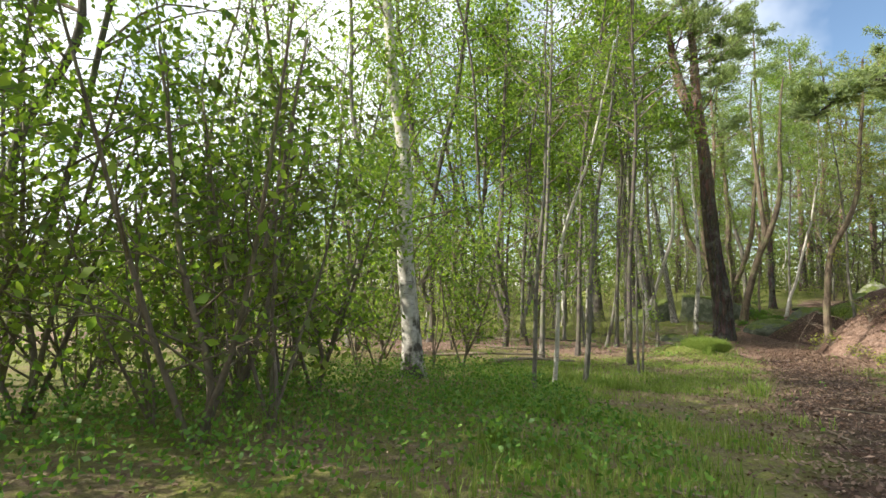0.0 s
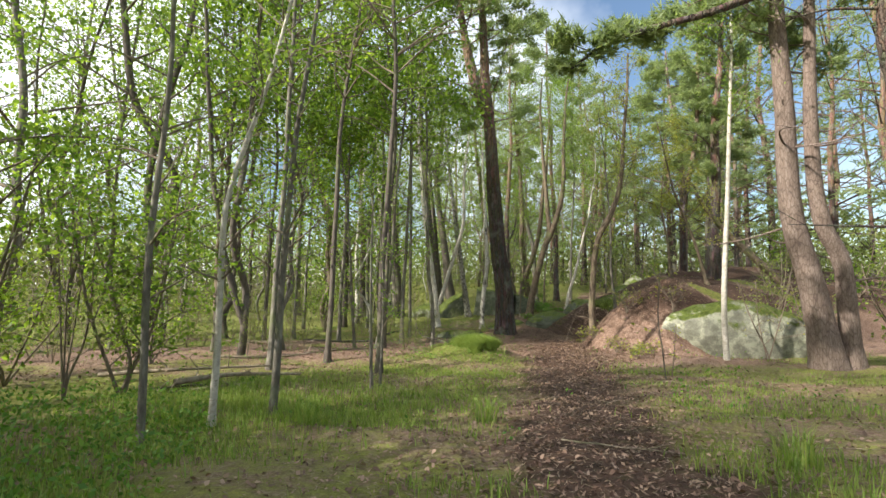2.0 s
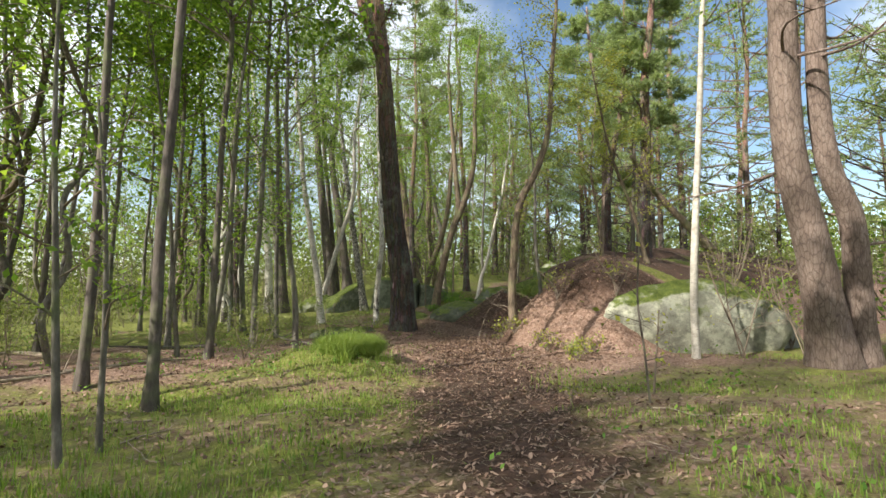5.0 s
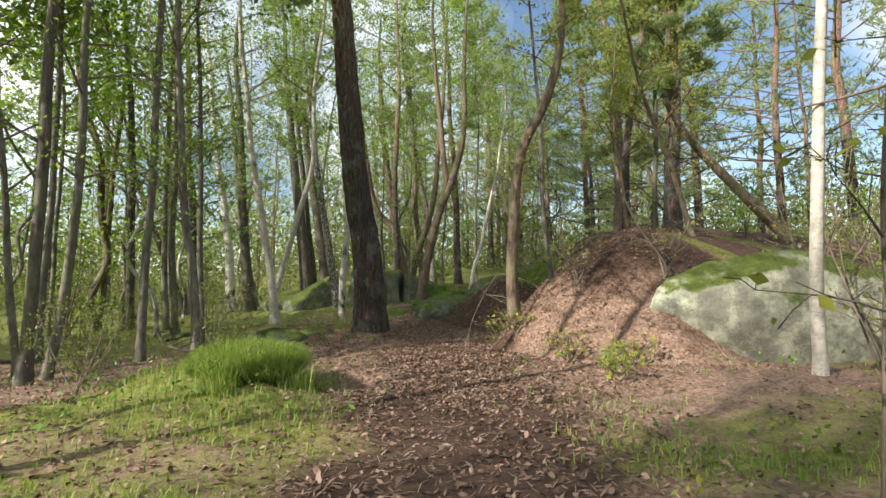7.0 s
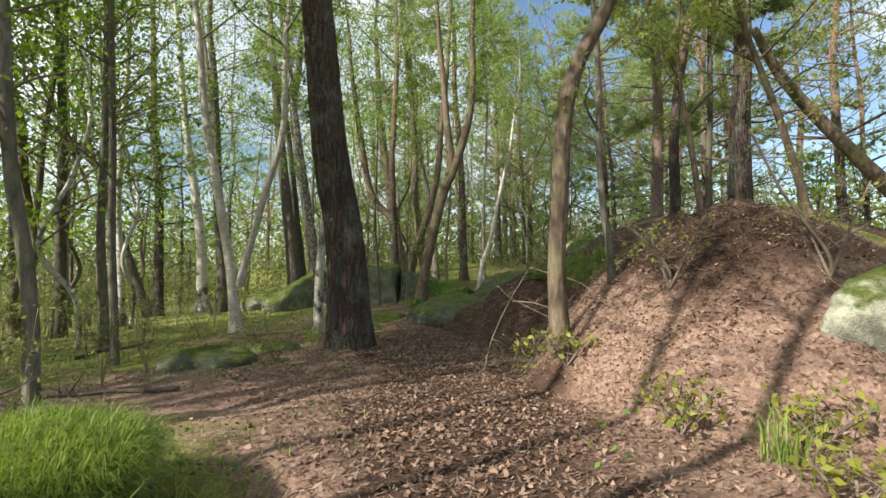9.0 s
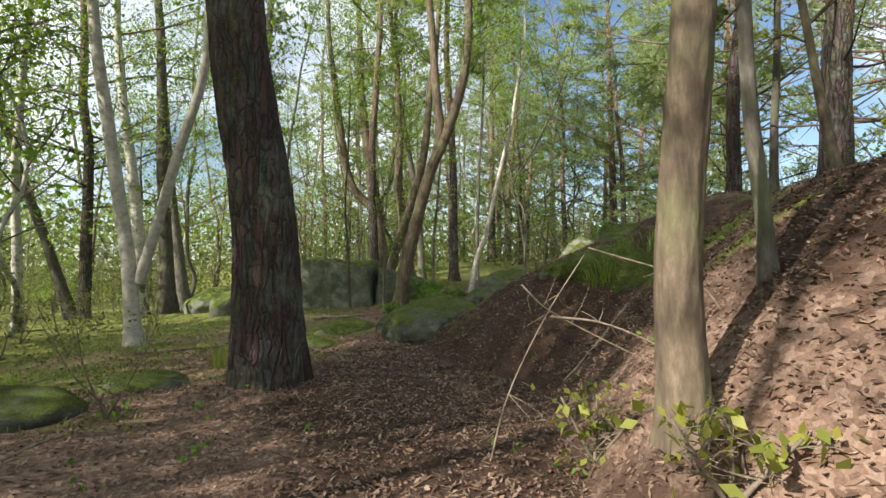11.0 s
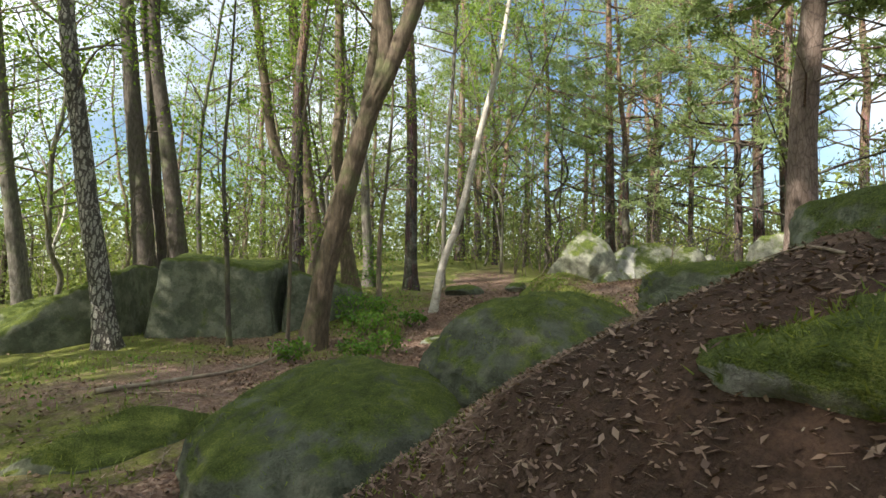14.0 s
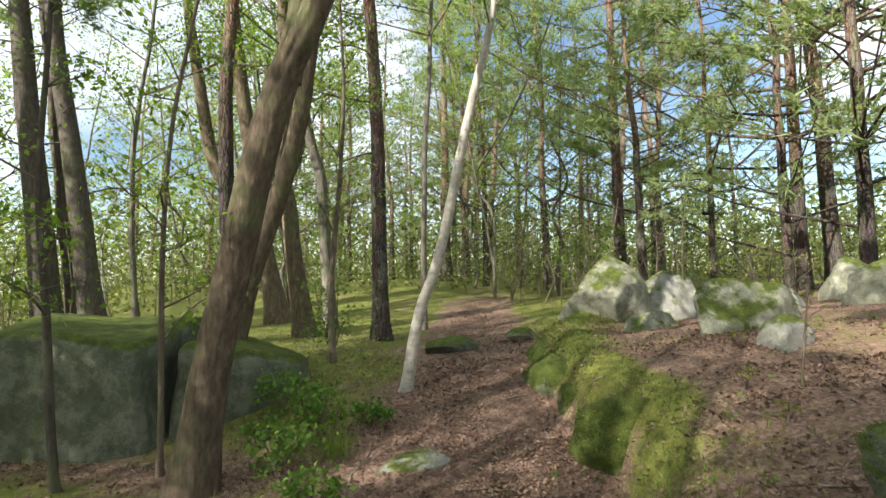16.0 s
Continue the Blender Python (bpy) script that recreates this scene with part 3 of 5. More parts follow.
grow("pine_tree", 11.23, 6.97, [[(-0.37, -0.06, 2.6), (-0.57, -0.12, 4.17), (-0.76, -0.14, 5.35)], [(-0.8, -0.13, 5.6), (-1.9, 0.3, 5.75), (-3.0, 0.85, 5.38), (-4.21, 1.42, 5.03), (-4.77, 1.71, 4.63)]],
     PINE, NEEDLE, "grey pine with a long low bough reaching over the track", 13, 0.25, 3, crown=0.5, limbs=36, leaves=3600, size=0.19, style="pine", sides=16, rough=0.04, dead=3, rise=0.3,
     low=True)
grow("pine_tree", 18.6, 17.5, [[(-0.01, -0.13, 2.0), (0.01, -0.26, 3.78)]], PINE, NEEDLE, "dark pine on the crest of the leafy mound", 12, 0.22, 4,
     crown=0.3, limbs=50, leaves=5600, size=0.196, style="pine", sides=14, rough=0.05, dead=8, rise=0.35)
grow("pine_tree", 18.67, 19.11, [[(0.02, -0.12, 2.68), (0.29, -0.44, 5.11)]], PINE, NEEDLE, "slender reddish pine on the mound", 11, 0.13, 5,
     crown=0.5, limbs=22, leaves=2700, size=0.184, style="pine", dead=5, rise=0.4)
grow("pine_tree", 19.86, 19.0, [[(-0.01, -0.28, 5.36)]], DARKBARK, NEEDLE, "thin dark young pine on the mound", 9, 0.08, 6, crown=0.45, limbs=18,
     leaves=1800, size=0.172, style="pine", dead=5)
grow("pine_tree", 19.03, 29.54, [[(-0.06, -0.05, 2.8), (-0.22, -0.15, 6.2)]], PINE, NEEDLE, "straight reddish pine beside the mossy path", 17, 0.16, 8,
     crown=0.42, limbs=36, leaves=4200, size=0.218, style="pine", sides=14, dead=8, rise=0.2)
grow("pine_tree", 29.43, 41.66, [[(-0.4, -0.7, 12.96)]], PINE, NEEDLE, PINE_L, 21, 0.23, 9, crown=0.42, limbs=32, leaves=3600, size=0.230, style="pine", dead=6)
grow("pine_tree", 29.8, 31.5, [[(-0.25, -0.17, 6.13), (-0.43, -0.32, 9.18)]], PINE, NEEDLE, "pine with wide level boughs and sparse bluish needles", 17, 0.21, 10,
     crown=0.2, limbs=46, reach=0.24, leaves=5400, size=0.218, style="pine", dead=5, rise=0.3)
for k, (px, py, st, rr) in enumerate([(13.56, 36.5, (-0.94, 0.09, 9.29), 0.33), (14.07, 36.95, (-0.95, 0.07, 9.47), 0.19), (14.49, 35.9, (-1.15, 0.26, 8.77), 0.28)]):
    grow("pine_tree", px, py, [[tuple(0.45 * c for c in st), st]], DARKBARK, NEEDLE, "dark pine in a close group of three behind the boulder", 18, rr, 11 + k,
         crown=0.45, limbs=22, leaves=2250, size=0.207, style="pine", sides=12, group="three pines behind the boulder", dead=8)
grow("pine_tree", 20.9, 21.35, [[(-0.06, -0.09, 1.65), (-0.05, -0.2, 2.97)]], PALE_PINE, NEEDLE, "stout pine with pale plated bark above the rocks", 12, 0.2, 15, flare=0.3,
     crown=0.3, limbs=40, reach=0.2, leaves=5400, size=0.196, style="pine", sides=18, rough=0.04, dead=4, rise=0.15)

grow("pine_tree", 16.5, 31.0, [[(-0.1, 0.05, 5.0), (0.1, -0.2, 10.0)]], PINE, NEEDLE, "tall pine behind the split boulder", 19, 0.16, 16, crown=0.4, limbs=46, reach=0.2,
     leaves=3200, size=0.22, style="pine", sides=12, dead=6, rise=0.3)

# birches and other broadleaved trees by the track
grow("birch_tree", 12.12, 11.25, [[(-0.11, -0.1, 1.58), (-0.13, -0.37, 4.5), (-0.19, -0.63, 7.42)]], PALE, SPRING,
     "slim young birch with smooth cream-white bark", 10, 0.06, 20, crown=0.5, limbs=16, leaves=1890, size=0.067, flare=0.25)
grow("birch_tree", -0.6, 8.9, [[(-0.16, -0.2, 2.4), (-0.25, -0.33, 4.0), (-0.5, -0.45, 5.6)]], BIRCH, SPRING,
     "old birch with rough black foot and greyish white stem", 9.5, 0.165, 21, crown=0.22, limbs=34, leaves=10920, size=0.073, sides=14, rough=0.04)
for k, (px, py, st, rr, hh) in enumerate([
        (-0.6, 9.7, [(-0.16, -0.25, 3.16), (-0.25, -0.43, 5.42)], 0.038, 8), (1.3, 7.75, [(0.03, -0.15, 1.55), (0.12, -0.32, 3.4)], 0.032, 5.6),
        (1.8, 8.6, [(0.05, -0.16, 1.57), (0.12, -0.28, 2.55), (0.52, -0.54, 3.99)], 0.036, 5.8),
        (2.42, 9.0, [(0.05, -0.11, 0.99), (0.07, -0.2, 1.79), (0.16, -0.37, 3.16), (0.29, -0.54, 4.39)], 0.045, 6.2),
        (3.9, 10.4, [(-0.07, -0.14, 1.78)], 0.024, 3.2), (4.1, 10.72, [(-0.01, -0.15, 1.61)], 0.02, 2.8),
        (4.77, 17.59, [(-0.17, -0.09, 2.24), (-0.34, -0.14, 3.96)], 0.043, 8), (5.22, 16.67, [(0.23, -0.25, 1.46), (0.35, -0.46, 3.27), (0.41, -0.62, 4.86)], 0.056, 9),
        (7.21, 20.34, [(-0.09, -0.27, 3.91), (-0.18, -0.54, 7.69)], 0.057, 11), (6.9, 16.65, [(-0.07, -0.06, 1.27), (-0.17, -0.08, 2.2), (-0.28, -0.18, 4.37)], 0.06, 9)]):
    grow("birch_sapling", px, py, [st], PALE if k == 2 else ASPEN, SPRING, "thin young birch stem with sparse fresh leaves", hh, rr, 30 + k, crown=0.22,
         limbs=18 if hh > 4 else 8, leaves=(1100 if k < 4 else 1500) if hh > 4 else 160, size=0.062, reach=0.15, group="young birches beside the track", flare=0.25, sides=7)
for k, (px, py, st, rr, hh, bark) in enumerate([
        (6.75, 29.2, [(-0.13, -0.27, 4.12), (0.1, -0.8, 8.96)], 0.11, 13, BIRCH), (6.8, 23.71, [(-0.1, -0.16, 2.74), (-0.05, -0.49, 6.64)], 0.09, 12, ASPEN),
        (4.13, 38.19, [(-0.06, -0.5, 6.8), (-0.16, -0.94, 13.2)], 0.2, 15, ASPEN), (9.17, 32.37, [(-0.25, -0.14, 3.65), (-0.82, -0.16, 8.0)], 0.2, 14, BIRCH),
        (9.96, 33.0, [(-0.3, 0.0, 5.0), (-0.5, -0.2, 9.5)], 0.24, 16, DARKBARK), (15.6, 40.5, [(-0.2, 0.1, 5.0), (0.2, -0.2, 9.5)], 0.1, 16, ASPEN),
        (5.64, 26.39, [(0.02, -0.28, 3.96), (-0.13, -0.46, 7.93)], 0.13, 13, DARKBARK), (6.61, 25.4, [(-0.09, -0.21, 3.84), (0.04, -0.54, 7.67)], 0.085, 12, ASPEN),
        (7.4, 33.0, [(-1.2, 0.2, 3.6), (-2.0, 0.4, 6.2)], 0.16, 11, DARKBARK), (10.6, 36.0, [(-0.7, 0.0, 5.5), (-1.1, -0.3, 10.0)], 0.22, 14, ASPEN)]):
    grow("birch_tree", px, py, [st], bark, SPRING, BIRCH_L if bark is BIRCH else "slim grey broadleaved tree with light spring foliage", hh, rr, 50 + k,
         crown=0.28, limbs=24, leaves=3200, size=0.08, reach=0.17)
grow("aspen_tree", 9.25, 23.2, [[(-0.28, 0.0, 2.5), (-0.68, 0.03, 4.9), (-0.99, -0.1, 8.46)], [(0.03, -0.03, 1.0), (0.48, -0.46, 2.9), (0.81, -0.76, 4.5)]],
     PALE, SPRING, "pale grey aspen with a slanting side stem near the path", 13, 0.11, 70, crown=0.35, limbs=26, leaves=5880, size=0.078, sides=12)
grow("oak_tree", 11.4, 15.2, [[(-0.02, -0.07, 1.14), (-0.01, -0.14, 2.18), (0.11, -0.25, 2.84), (0.42, -0.45, 3.6), (0.7, -0.55, 4.8)]], OAKBARK, OAK,
     "bent young oak with lumpy pale grey-brown bark and a broken stub", 8.5, 0.088, 71, crown=0.45, limbs=18, leaves=2730, size=0.062, sides=36, rough=0.01, flare=0.35, ridge=0.009, fine=14)
grow("oak_sapling", 12.3, 15.3, [[(-0.13, -0.02, 1.36), (-0.19, -0.06, 2.52)]], ASPEN, OAK, "thin straight sapling on the slope of the mound", 6, 0.038, 72, crown=0.2, limbs=14,
     leaves=1260, size=0.062)
grow("leaning_oak", 15.0, 25.75, [[(0.16, -0.24, 1.38), (0.34, -0.47, 2.5), (0.60, -0.75, 3.65), (0.83, -0.99, 4.41), (1.3, -1.25, 6.2)],
                                  [(0.62, -0.77, 3.7), (0.75, -0.9, 4.6), (0.7, -0.7, 6.4)]],
     OAKBARK, SPRING, "oak that leans over the path, brown bark, moss at its foot", 12.5, 0.165, 73, crown=0.45, limbs=26, leaves=5880, size=0.078, sides=44, rough=0.008, ridge=0.011, fine=14)
grow("leaning_oak", 15.93, 28.66, [[(0.3, -0.37, 1.75), (0.73, -0.84, 3.58), (0.87, -1.04, 4.67)]], OAKBARK, SPRING, "slanting brown oak stem behind the boulder", 13, 0.155, 74,
     crown=0.4, limbs=22, leaves=5040, size=0.084, sides=12, rough=0.05)
grow("birch_tree", 12.43, 27.63, [[(-0.37, 0.07, 2.44), (-0.67, 0.1, 4.76)]], CRACKED, SPRING, "birch with cracked black and white bark before the boulder", 12, 0.15, 75, crown=0.3,
     limbs=28, leaves=6300, size=0.078, sides=36, rough=0.008, ridge=0.008, fine=14)
grow("birch_tree", 10.64, 21.73, [[(0.02, -0.07, 0.8), (0.07, -0.17, 1.82), (0.12, -0.27, 2.92)]], BIRCH, SPRING, "pale birch stem with dark flecks behind the old pine", 10, 0.088, 76, crown=0.4,
     limbs=20, leaves=3780, size=0.073, sides=12)
grow("birch_tree", 17.7, 26.45, [[(0.15, -0.19, 1.0), (0.3, -0.36, 1.67), (0.44, -0.56, 2.72), (0.63, -0.8, 3.85), (0.82, -1.04, 5.05)]], PALE, SPRING,
     "slanting white birch beside the path", 9, 0.078, 77, crown=0.5, limbs=16, leaves=1470, size=0.067, sides=12, flare=0.3)
grow("birch_tree", 20.6, 30.4, [[(0.05, -0.1, 4.0), (0.2, -0.3, 8.0)]], ASPEN, SPRING, "slim grey birch with a high light crown", 15.5, 0.07, 86, crown=0.42, limbs=36, leaves=5200, size=0.1, reach=0.2)
grow("hazel_sapling", 17.44, 28.23, [[(-0.07, -0.08, 1.44), (0.0, -0.25, 2.79), (0.03, -0.42, 4.41)]], TWIG, SPRING, "winding thin hazel stem", 6, 0.05, 78, crown=0.3, limbs=12, leaves=1050, size=0.067)
grow("hazel_sapling", 14.82, 26.3, [[(-0.03, -0.15, 2.17), (0.01, -0.28, 3.29), (0.19, -0.52, 4.53)]], TWIG, SPRING, "thin upright hazel stem", 6, 0.026, 79, crown=0.2, limbs=14, leaves=1050, size=0.067)
grow("hazel_sapling", 14.01, 26.6, [[(-0.11, -0.07, 1.62), (-0.21, -0.13, 3.13)]], DARKBARK, SPRING, "thin dark stem before the boulder", 6, 0.036, 80, crown=0.2, limbs=14, leaves=1050, size=0.067)
grow("crooked_oak", 18.53, 34.47, [[(-0.57, 0.24, 3.4), (-0.8, 0.27, 5.3), (-1.19, 0.3, 8.76)], [(-0.5, 0.2, 3.0), (-1.5, 0.6, 4.2), (-1.9, 0.8, 6.4)]], OAKBARK, SPRING,
     "crooked oak with a sunlit orange side bough", 16, 0.26, 81, crown=0.3, limbs=34, leaves=8820, size=0.095, sides=12)
grow("oak_tree", 18.13, 31.37, [[(-0.3, 0.05, 2.46), (-0.48, 0.07, 3.7)]], OAKBARK, SPRING, "grey oak in the light wood", 15, 0.2, 82, crown=0.3, limbs=28, leaves=6720, size=0.095)
grow("oak_tree", 18.98, 31.97, [[(-0.22, -0.05, 3.25), (-0.48, 0.02, 4.47)]], ASPEN, SPRING, "slim grey oak in the light wood", 14.5, 0.15, 83, crown=0.3, limbs=24, leaves=5460, size=0.095)
grow("oak_sapling", 15.2, 14.6, [[(-0.3, 0.2, 1.4), (-0.9, 0.3, 3.0)]], OAKBARK, OAK, "spreading young oak with yellow-green leaves", 5.4, 0.05, 84, crown=0.2, limbs=20, reach=0.22, leaves=3000, size=0.06)
grow("oak_sapling", 15.2, 16.1, [[(0.1, 0.2, 1.2), (-0.1, 0.2, 2.6)]], OAKBARK, OAK, "spreading young oak with yellow-green leaves", 4.6, 0.045, 85, crown=0.25, limbs=18, reach=0.24, leaves=2200, size=0.06)
# tall trees added so that their crowns shade the track and the mound
for k, (px, py, hh, n) in enumerate([(3.6, 14.0, 12.5, 2400), (2.4, 12.9, 12.0, 700), (5.2, 15.6, 12.0, 5200), (-2.2, -1.6, 12.5, 3600), (-2.4, 1.8, 12.5, 3600), (-1.3, 0.6, 11.0, 3000), (-0.8, -4.2, 12.5, 3600),
                                     (6.2, 17.6, 12.5, 6400), (4.4, 12.3, 12.0, 700), (4.6, 19.9, 11.5, 6200), (2.2, 19.4, 12.0, 5600), (3.8, 26.0, 12.5, 5600), (1.0, 17.0, 12.0, 6000), (3.2, 21.6, 12.0, 3600)]):
    grow("birch_tree", px, py, [[(0.1, 0.05, 3.0), (0.2, -0.15, 6.0)]], (DARKBARK, ASPEN)[k % 2], SPRING, "tall slim tree added for the shade of its high crown", hh, 0.06, 90 + k, crown=0.45, limbs=44,
         reach=0.2, leaves=n, size=0.15 if n > 5000 else 0.105, group="tall birches beside the track", sides=9)
# low trees added out of view to shade the start
for k, (px, py) in enumerate([(-5.0, 3.2), (-4.3, 1.6), (-6.0, 2.2), (-6.2, 4.6), (-3.2, -0.4)]):
    grow("shade_tree", px, py, [[(0.1, 0.1, 1.2), (0.15, 0.0, 2.8)]], ASPEN, SPRING, "low leafy tree added out of view to shade the start", 6.0, 0.05, 130 + k, crown=0.2, limbs=34, reach=0.28,
         leaves=3800, size=0.11, group="rowans beside the track", sides=7)
# hazels at the start
for k, (px, py, hh) in enumerate([(-2.4, 5.6, 4.2), (-3.4, 7.0, 4.6), (-1.9, 7.2, 3.6), (-4.2, 5.0, 4.0), (-1.5, 10.6, 4.0), (0.3, 11.2, 3.2), (-2.1, 4.2, 3.7)]):
    grow("hazel_bush", px, py, [[(0.1, 0.0, 0.5), (-0.3, 0.2, 1.6)], [(0.05, 0.05, 0.0), (0.4, 0.3, 1.6)], [(0, -0.05, 0.0), (-0.4, -0.4, 1.5)], [(0, 0.05, 0.0), (0.5, -0.3, 1.3)]], TWIG, SPRING,
         "leafy hazel bush with broad bright green leaves", hh, 0.03, 140 + k, crown=0.1, limbs=52, reach=0.3, leaves=(2600, 2600, 2600, 2600, 2600, 2600, 1100)[k], size=0.095, group="hazel bushes at the start", sides=6, thin=0.6, flare=0.1)

# the wood behind, in a few kinds that repeat
KINDS = []
for k in range(6):
    rk = np.random.default_rng(260 + k)
    bend = [tuple(rk.normal(size=2) * 0.16 * w) + (z,) for w, z in ((1, 0.9), (1.4, 1.9), (2, 3.2), (2.4, 4.6), (3, 6.4))]
    stems = [bend] + ([[bend[0] if k % 2 else (0.02, 0.03, 0.0), (bend[0][0] + 0.35, bend[0][1] - 0.2, 2.0), (bend[0][0] + 0.6 * rk.uniform(0.6, 1.8), bend[0][1] - 0.3, 4.5)]] if k % 3 else [])
    KINDS.append(grow("birch_tree", 0, -60 - 3 * k, stems, (BIRCH, ASPEN, DARKBARK, ASPEN, OAKBARK, DARKBARK)[k], SPRING,
                      "slim broadleaved tree of the light wood behind", 12 + 1.2 * k, 0.05 + 0.012 * k, 100 + k, crown=0.16, limbs=32, leaves=2000, size=0.13, reach=0.2, far=True,
                      group="broadleaved trees of the wood", sides=7, sink=0.4, thin=0.32))
PINES = []
for k in range(4):
    PINES.append(grow("pine_tree", 8, -60 - 3 * k, [[(0.15 * (k - 1), 0.1, 5.0)]], PINE, NEEDLE, "pine of the wood behind with spreading boughs", 14 + 2.2 * k, 0.14 + 0.03 * k, 110 + k,
                      crown=0.10 + 0.05 * k, limbs=38, leaves=1500, size=0.34, far=True, style="pine", reach=0.25, group="pines of the wood", sides=8, dead=5, rise=0.35, sink=0.4))
BUSHES = []
for k in range(5):
    rb = np.random.default_rng(300 + k)
    st = [[(0, 0, 0.0) if q else (0.05, 0.02, 0.25), (rb.normal() * 0.35, rb.normal() * 0.35, 0.9 + 0.2 * k)] for q in range(4)]
    st[0] = [(0.05, 0.02, 0.3), (rb.normal() * 0.25, rb.normal() * 0.25, 1.1)]
    ob = grow("undergrowth_bush", 20, -60 - 3 * k, st, TWIG, SPRING if k < 2 else DULL, "leafy undergrowth bush of many thin stems", 1.7 + 0.35 * k, 0.018, 320 + k, crown=0.12,
              limbs=12, leaves=560, size=0.10, reach=0.36, group="undergrowth bushes", sides=5, sink=0.2, flare=0.1, thin=0.9)
    BUSHES.append(tagged(ob, category="bush"))
rng = np.random.default_rng(7)
KEEP = [(10.6, 19.2), (13.3, 9.8), (18.6, 10.7), (18.6, 17.5), (12.12, 11.25), (-0.6, 8.9), (12.4, 27.6), (15, 25.7), (19.0, 29.5), (29.8, 31.5), (14.5, 28), (13.9, 36.4), (23, 24)]


def plant(kinds, count, x0, x1, y0, y1, clear, gap, scale=1.0):
    """Strew copies over a stretch of the plan, off the track and off the trees set by hand."""
    placed, tries = [], 0
    while len(placed) < count and tries < count * 60:
        tries += 1
        x, y = rng.uniform(x0, x1), rng.uniform(y0, y1)
        if line_distance(TRACK, np.array([x]), np.array([y]))[0] < clear:
            continue
        if any(math.hypot(x - a, y - b) < gap for a, b in placed + KEEP) or (20 < x < 26.5 and 20 < y < 28):
            continue
        placed.append((x, y))
        s = rng.uniform(0.8, 1.15) * scale
        src = kinds[len(placed) % len(kinds)]
        copy_thing(src, Matrix.Translation((x, y, gz(x, y))) @ Matrix.Rotation(rng.uniform(0, 6.28), 4, 'Z') @ Matrix.Diagonal((s, s, s * rng.uniform(0.9, 1.15), 1)))


plant(KINDS, 19, -9, 8.5, 14.5, 34, 3.5, 1.6)
plant(KINDS, 9, -14, 12, 34, 56, 4.0, 2.2)
plant(KINDS[:3], 6, -12, -5, 2.5, 8.5, 3.0, 1.2)
plant(KINDS, 7, -9, 1.5, 15, 22, 3.0, 1.4)
plant(KINDS, 14, 12, 34, 40, 64, 2.5, 1.8)
plant(KINDS, 8, 19, 30, 31, 44, 3.0, 2.0)
plant(PINES, 16, 26, 48, 34, 60, 4.5, 2.6)
plant(PINES, 9, 27, 46, 12, 32, 5.0, 2.8)
plant(PINES, 6, 20, 40, -4, 11, 5.0, 3.0)
plant(PINES, 9, 27, 42, 32, 50, 4.5, 2.2)
plant(PINES[:2], 5, 26.5, 34, 20, 34, 4.0, 1.9)
plant(PINES, 10, 14, 60, 60, 85, 4.0, 4.0)
plant(PINES, 4, 17, 36, 42, 58, 2.6, 2.6)
plant(PINES, 5, -6, 9, 32, 52, 4.0, 3.5)
plant(KINDS, 7, -40, 14, 56, 90, 4.0, 4.0)
plant(KINDS, 6, -14, -7, -10, 4, 3.5, 2.0)
plant(BUSHES, 20, -8, 0.2, 7.2, 14.5, 2.8, 0.8)
plant(BUSHES, 14, -8, 7.5, 20, 40, 3.0, 1.2)
plant(BUSHES, 10, -12, 17, 38, 60, 3.0, 1.5)
plant(BUSHES, 14, 18, 36, 30, 52, 3.0, 1.5)
plant(BUSHES, 10, 22, 34, 8, 22, 4.0, 1.5)
plant(BUSHES, 10, 15.5, 26, 6, 13.5, 4.0, 1.2)
plant(BUSHES, 14, 26.5, 42, 21, 40, 4.0, 1.3)
plant(BUSHES, 14, -7, -1.3, 4.2, 8.0, 2.6, 0.8)
plant(BUSHES[2:], 48, -4, 9.5, 14.5, 28, 2.0, 0.6, 0.36)
plant(PINES, 4, 17, 27, 2, 10.5, 5.0, 2.5)
for k, src in enumerate(KINDS + PINES + BUSHES):
    x, y = -10 + 3.1 * k, -16 - (k % 3)
    src.location = (x, y, gz(x, y))


def far_woods():
    """Leafage of the distant wood, all round."""
    rf = np.random.default_rng(9)
    n = 170000
    a = rf.uniform(-math.pi, math.pi, n)
    d = rf.uniform(62, 120, n)
    right = 0.5 + 0.5 * np.cos(a - radians(55))
    top = 4.5 + 13 * right ** 1.5 * (0.75 + 0.25 * np.sin(a * 23) * np.sin(a * 9 + 1))
    z = top * rf.uniform(0, 1, n) ** 1.5
    c = np.stack([10 + d * np.cos(a), 20 + d * np.sin(a), z], 1)
    ob = cards("far_woods", leaf_tris(rf, c, 0.85), DULL)
    tagged(ob, "distant green wood edge all round the place", "woods", kind="stuff")


far_woods()


